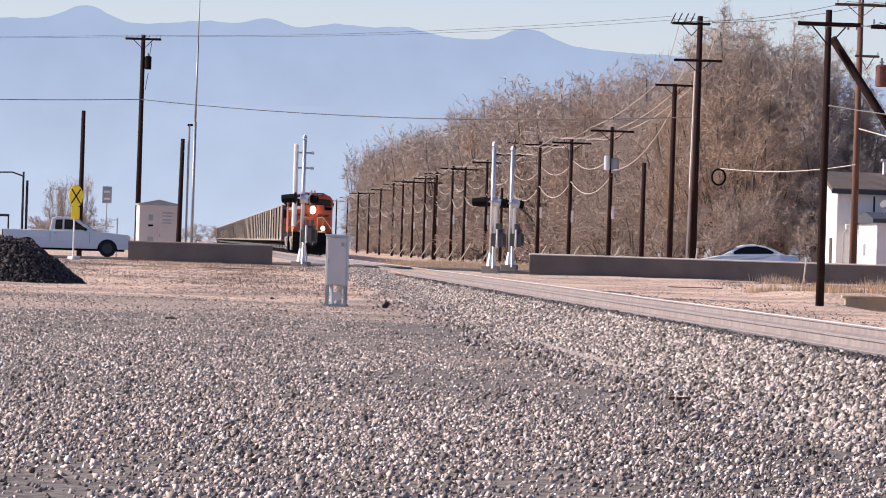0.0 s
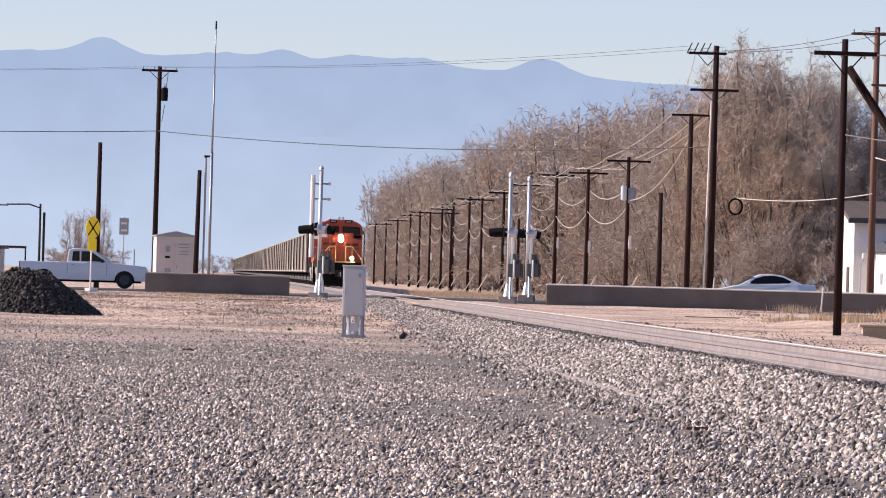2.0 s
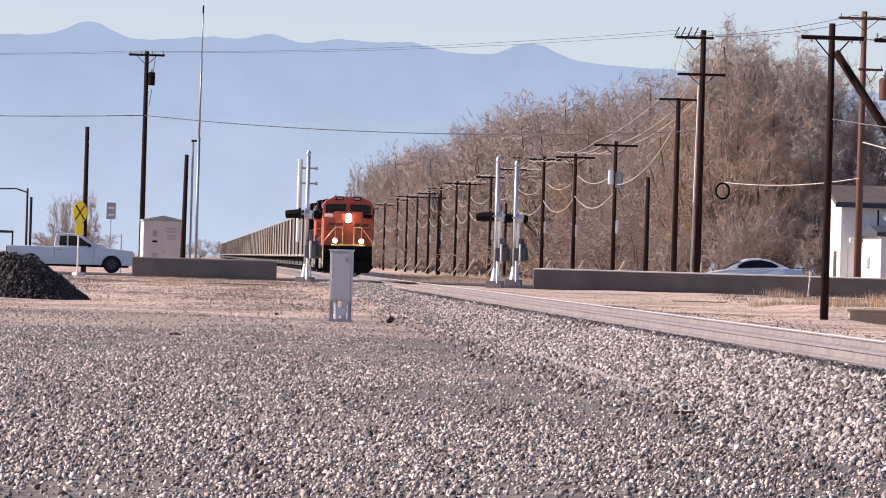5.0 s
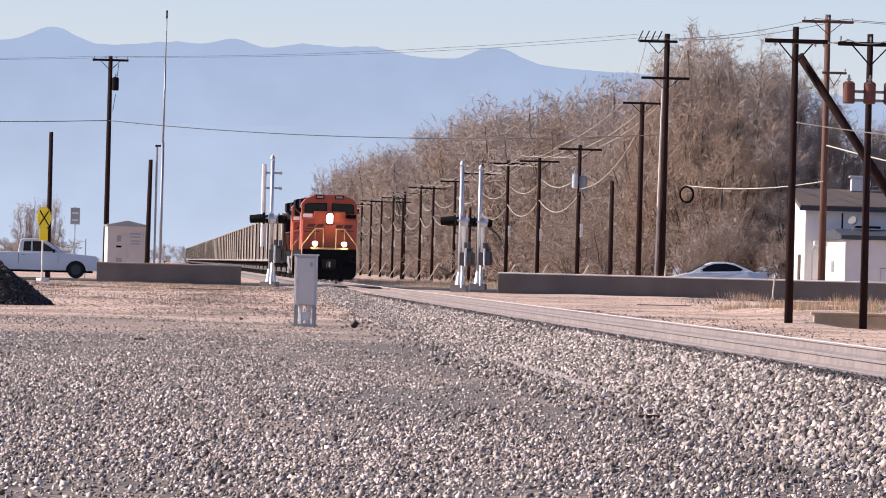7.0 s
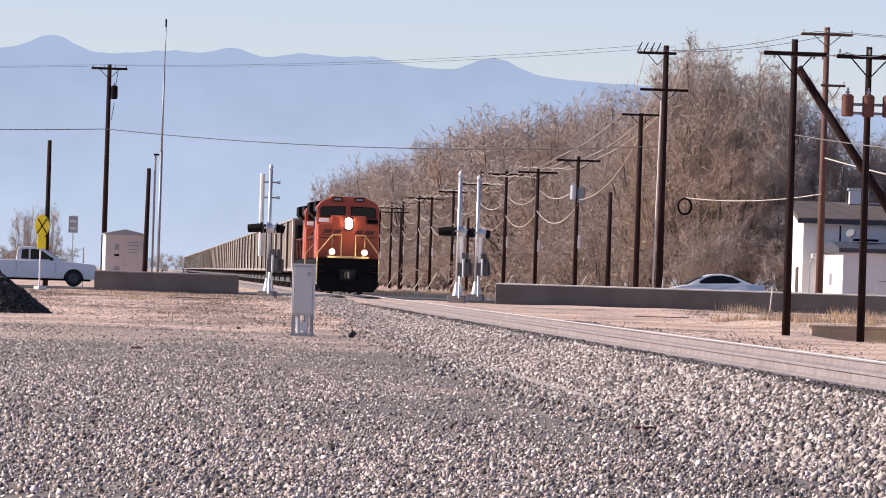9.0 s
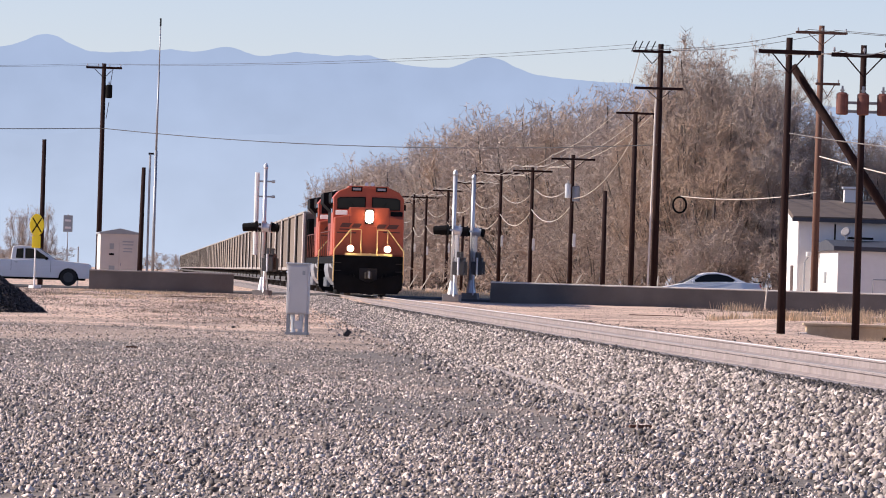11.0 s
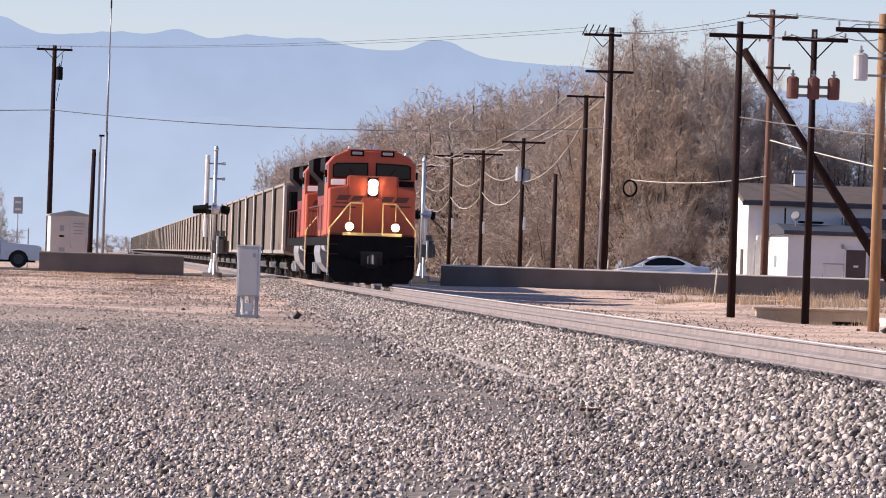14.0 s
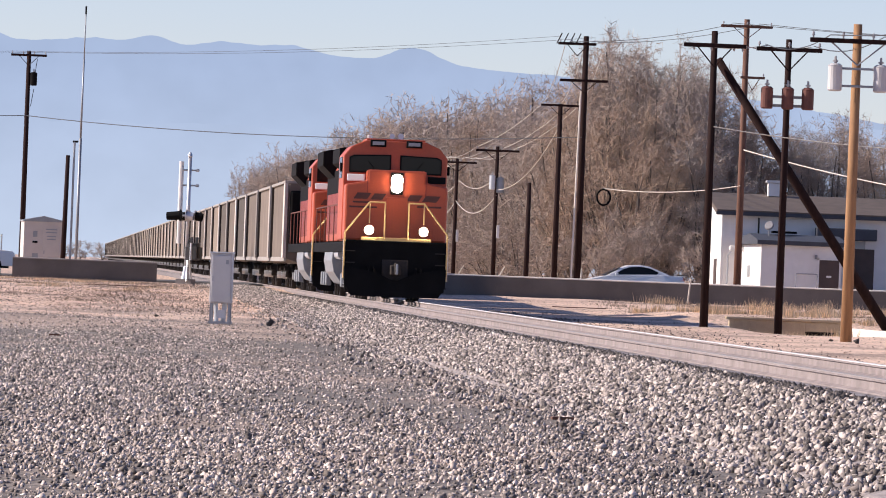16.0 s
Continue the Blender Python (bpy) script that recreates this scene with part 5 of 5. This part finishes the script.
    for u, z, ln in ((-0.98, 2.98, 0.4), (-0.52, 2.97, 0.34), (0.52, 2.96, 0.36), (1.0, 2.95, 0.42)):
        bm = bmesh.new()
        prism(bm, [(u - ln / 2 - 0.06, z - 0.09), (u + ln / 2 - 0.06, z - 0.09), (u + ln / 2 + 0.06, z + 0.09), (u - ln / 2 + 0.06, z + 0.09)], "y", 1.13, 1.155)
        part("emblem", bm, M["emblem_brown"], n, "dark emblem bar")
    for u, z, ln in ((-0.95, 2.66, 0.8), (0.95, 2.72, 0.7), (-1.0, 2.8, 0.5)):
        part("emblem_wing", boxes(((u, 1.143, z), (ln, 0.024, 0.05))), M["emblem_brown"], n)
    part("nose_seam", boxes(((-0.84, 1.143, 3.3), (0.02, 0.016, 0.85)), ((0.84, 1.143, 3.3), (0.02, 0.016, 0.85))), M["maroon"], n)
    h = part("headlight", boxes(((0, 1.13, 3.36), (0.36, 0.08, 0.64)), bevel=0.03), M["black"], n, "twin headlight housing")
    for z in (3.26, 3.46):
        part("lens", tubes(((0, 1.03, z), (0, 1.089, z), 0.12, 0.17), n=18), M["lamp_core"], h, "bright warm lamp")
    # cab
    cab = [(-w, 1.7), (w, 1.7), (w, 4.15), (1.28, 4.42), (0.86, 4.6), (-0.86, 4.6), (-1.28, 4.42), (-w, 4.15)]
    bm = bmesh.new()
    prism(bm, cab, "y", 2.3, 5.1, 0.035)
    c = part("cab", bm, M["orange"], t)
    for s in (-1, 1):
        bm = bmesh.new()
        prism(bm, [(s * 0.13, 3.66), (s * 1.34, 3.66), (s * 1.34, 4.1), (s * 1.2, 4.17), (s * 0.13, 4.2)], "y", 2.27, 2.31, 0.012)
        f = part("window_frame", bm, M["black"], c)
        bm = bmesh.new()
        prism(bm, [(s * 0.17, 3.7), (s * 1.3, 3.7), (s * 1.3, 4.07), (s * 1.18, 4.13), (s * 0.17, 4.16)], "y", 2.255, 2.275)
        part("windshield", bm, M["glass_dark"], f, "dark windshield pane")
        part("wiper", tubes(((s * 0.5, 2.25, 3.66), (s * 0.8, 2.24, 4.0), 0.012), n=5), M["black"], f)
        part("number_board", boxes(((s * 1.16, 1.5, 3.5), (0.52, 0.1, 0.2), s * 0.25), bevel=0.02), M["white_paint" if s < 0 else "black"], c)
        part("side_window", boxes(((s * (w + 0.005), 3.7, 3.8), (0.03, 1.6, 0.62)), bevel=0.01), M["glass_dark"], c)
        part("mirror", boxes(((s * (w + 0.05), 2.6, 3.8), (0.08, 0.05, 0.26)), bevel=0.01), M["black"], c)
        part("roof_light", boxes(((s * 0.52, 2.24, 4.52), (0.46, 0.12, 0.2)), bevel=0.02), M["black"], c)
        part("roof_lamp", boxes(((s * 0.52, 2.17, 4.52), (0.34, 0.02, 0.1)), bevel=0.005), M["sign_back"], c)
    part("roof_cap", boxes(((0, 3.7, 4.63), (1.7, 2.6, 0.06)), bevel=0.02), M["orange"], c)
    part("horn", tubes(((0.15, 3.2, 4.72), (0.15, 2.75, 4.75), 0.04, 0.09), ((-0.1, 3.2, 4.72), (-0.1, 2.8, 4.75), 0.04, 0.08), n=8), M["aluminium"], c)
    part("antenna", boxes(((-0.75, 3.0, 4.72), (0.1, 0.3, 0.1)), bevel=0.02), M["white_paint"], c)
    # hood
    hood = [(-1.12, 1.7), (1.12, 1.7), (1.12, 3.9), (0.9, 4.25), (-0.9, 4.25), (-1.12, 3.9)]
    bm = bmesh.new()
    prism(bm, hood, "y", 5.1, 21.3, 0.03)
    hd = part("hood", bm, M["orange"], t)
    part("hood_top", boxes(((0, 13.2, 4.3), (1.86, 16.2, 0.14)), bevel=0.03), M["black"], hd)
    for s in (-1, 1):
        part("black_band", boxes(((s * 1.128, 13.2, 3.45), (0.03, 16.1, 0.86))), M["black"], hd)
        for y in [6 + 0.95 * i for i in range(16)]:
            part("hood_door", boxes(((s * 1.135, y, 2.55), (0.025, 0.86, 1.25)), bevel=0.006), M["maroon"], hd)
        bm = bmesh.new()
        prism(bm, [(s * 1.0, 3.55), (s * 1.52, 4.05), (s * 1.52, 4.5), (s * 0.9, 4.62)], "y", 16.2, 20.6, 0.02)
        part("radiator", bm, M["black"], hd, "flared dark radiator wing")
        bm = bmesh.new()
        prism(bm, [(s * 1.0, 3.7), (s * 1.45, 4.0), (s * 1.45, 4.42), (s * 0.9, 4.52)], "y", 6.4, 10.8, 0.02)
        part("dynamic_brake", bm, M["black"], hd)
        part("handrail", tubes(((s * 1.44, 5.3, 2.75), (s * 1.44, 21.6, 2.75), 0.022), *[((s * 1.44, 5.4 + 3.2 * i, 1.66), (s * 1.44, 5.4 + 3.2 * i, 2.75), 0.018) for i in range(6)], n=6), M["rust_red"], t)
        bm = bmesh.new()
        prof = [(s * 1.44, 1.4), (s * 1.47, 1.1), (s * 1.4, 0.75), (s * 1.15, 0.42), (s * 0.7, 0.3), (0, 0.3), (0, 1.4)]
        prism(bm, prof, "y", 8.6, 14.0, 0.02)
        part("fuel_tank", bm, M["steel_grey"], t, "rounded fuel tank")
        part("air_tank", tubes(((s * 1.25, 5.6, 1.3), (s * 1.25, 8.4, 1.3), 0.17), n=12), M["aluminium"], t)
    part("exhaust", boxes(((0, 12.6, 4.45), (0.7, 1.4, 0.25)), bevel=0.03), M["underframe"], hd)
    part("rear_cab_end", boxes(((0, 21.35, 3.0), (2.2, 0.08, 2.4)), bevel=0.02), M["orange"], hd)
    for yc in (4.4, 18.3):
        b = part("bogie", boxes(((-1.08, yc, 0.62), (0.16, 4.6, 0.34)), ((1.08, yc, 0.62), (0.16, 4.6, 0.34)), ((0, yc, 0.75), (2.1, 1.0, 0.3)), bevel=0.03), M["underframe"], t)
        for k in (-1.7, 0, 1.7):
            for s in (-1, 1):
                part("axle_box", boxes(((s * 1.2, yc + k, 0.53), (0.18, 0.42, 0.42)), bevel=0.03), M["steel_grey"], b)
            wheelset(t, yc + k, 0.53)
    return t


def gondola():
    t = tagged(thing("coal_car", TRACK, 0, 0), "grey-brown steel coal car with ribbed sides", "freight car", group="coal cars of the train")
    L = 14.95
    sec = [(-1.55, 1.15), (-1.55, 3.86), (-1.47, 3.86), (-1.47, 1.35), (1.47, 1.35), (1.47, 3.86), (1.55, 3.86), (1.55, 1.15), (0.9, 0.95), (-0.9, 0.95)]
    bm = bmesh.new()
    prism(bm, sec, "y", 0.6, L - 0.1)
    body = part("body", bm, M["gondola"], t)
    part("end_wall", boxes(((0, 0.62, 2.5), (2.92, 0.08, 2.7)), bevel=0.005), M["gondola"], body)
    part("end_wall", boxes(((0, L - 0.16, 2.5), (2.92, 0.08, 2.7)), bevel=0.005), M["gondola"], body)
    part("coal", boxes(((0, L / 2, 2.6), (2.9, L - 1.0, 2.0)), bevel=0.1), M["black"], t, "dark load of coal")
    part("top_chord", boxes(((-1.57, L / 2 + 0.25, 3.9), (0.14, L - 0.7, 0.1)), ((1.57, L / 2 + 0.25, 3.9), (0.14, L - 0.7, 0.1)), ((0, 0.62, 3.9), (3.1, 0.12, 0.1)), ((0, L - 0.1, 3.9), (3.1, 0.12, 0.1)), bevel=0.01), M["gondola_top"], body, "pale top edge in a paler tone for the sunlight on it")
    for sx in (-1, 1):
        part("corner_post", boxes(((sx * 1.58, 1.2, 2.5), (0.12, 1.3, 2.7)), bevel=0.012), M["gondola_post"], body)
        part("corner_post", boxes(((sx * 1.58, L - 0.25, 2.5), (0.12, 0.3, 2.7)), bevel=0.012), M["underframe"], body)
    part("side_sill", boxes(((-1.54, L / 2 + 0.25, 1.1), (0.1, L - 0.7, 0.16)), ((1.54, L / 2 + 0.25, 1.1), (0.1, L - 0.7, 0.16)), bevel=0.01), M["gondola_top"], body)
    for yc in (0.15, L + 0.3):
        part("coupler", boxes(((0, yc, 0.88), (0.3, 0.9, 0.28)), bevel=0.03), M["underframe"], t)
    for yc in (2.0, L - 1.4):
        b = part("bogie", boxes(((-1.0, yc, 0.55), (0.14, 2.3, 0.24)), ((1.0, yc, 0.55), (0.14, 2.3, 0.24)), ((0, yc, 0.7), (2.2, 0.45, 0.3)), bevel=0.03), M["underframe"], t)
        for k in (-0.88, 0.88):
            for s in (-1, 1):
                part("axle_box", tubes(((s * 1.0, yc + k, 0.5), (s * 1.16, yc + k, 0.5), 0.13), n=8), M["aluminium"], b)
            wheelset(t, yc + k, 0.46, 14)
    return t


LOCO, CAR = 22.6, 16.2
TRAIN = [(locomotive(), 0.0)]
TRAIN.append((copy_thing(TRAIN[0][0], pose(TRACK, LOCO, 0)), LOCO))
tagged(TRAIN[1][0], "orange and black diesel locomotive coupled behind the first")
TRAIN.append((gondola(), 2 * LOCO))
for _k in range(1, 74):
    TRAIN.append((copy_thing(TRAIN[2][0], pose(TRACK, 2 * LOCO + _k * CAR, 0)), 2 * LOCO + _k * CAR))


# ---- ties ----
def build_ties():
    track = bpy.data.objects["railway_track"]
    bm = bmesh.new()
    prism(bm, [(-1.3, -0.4), (1.3, -0.4), (1.27, -0.17), (0.55, -0.175), (0.0, -0.2), (-0.55, -0.175), (-1.27, -0.17)], "y", -0.125, 0.125)
    me = mesh_of("tie", bm, M["tie"])
    y = 92.0
    for i in range(300):
        ob = new("tie", me)
        ob.parent = track
        ob.location = (0, y, 0)
        y += 0.6
    vs, fs = [], []
    base = [v.co.copy() for v in me.vertices]
    polys = [tuple(p.vertices) for p in me.polygons]
    ys = [-20 + 0.6 * i for i in range(186)] + [y + 0.6 * i for i in range(500)]
    for yy in ys:
        k = len(vs)
        vs.extend([(c.x, c.y + yy, c.z) for c in base])
        fs.extend([tuple(k + q for q in p) for p in polys])
    tagged(raw("far_ties", vs, fs, M["tie_far"], track), kind="stuff")


build_ties()


# ---- what moves ----
def travelled(t):
    """Metres that the train has come nearer since the start."""
    return 18.238 * t - 0.0487 * t * t - 0.00153 * t ** 3


def motions():
    start = 443.8 - 1.1
    times = [0.5 * i for i in range(33)]
    for ob, back in TRAIN:
        walk(ob, [(t, pose(TRACK, start + back - travelled(t), 0)) for t in times])
    # wheels roll without slipping; every car's wheels turn alike
    rolled = {}
    for ob, back in TRAIN:
        sets = [c for c in ob.children if c.name.startswith("wheelset")]
        for i, c in enumerate(sets):
            key = (ob.name.split(".")[0], i)
            if key in rolled:
                done = rolled[key].animation_data
                c.rotation_mode = "QUATERNION"
                c.animation_data_create().action = done.action
                c.animation_data.action_slot = done.action_slot
                continue
            x, y, r = c.location
            rows = [(k / 30, pose(x, y, r, math.degrees(travelled(k / 30) / r), 0, 0)) for k in range(481)]
            walk(c, rows)
            rolled[key] = c


motions()
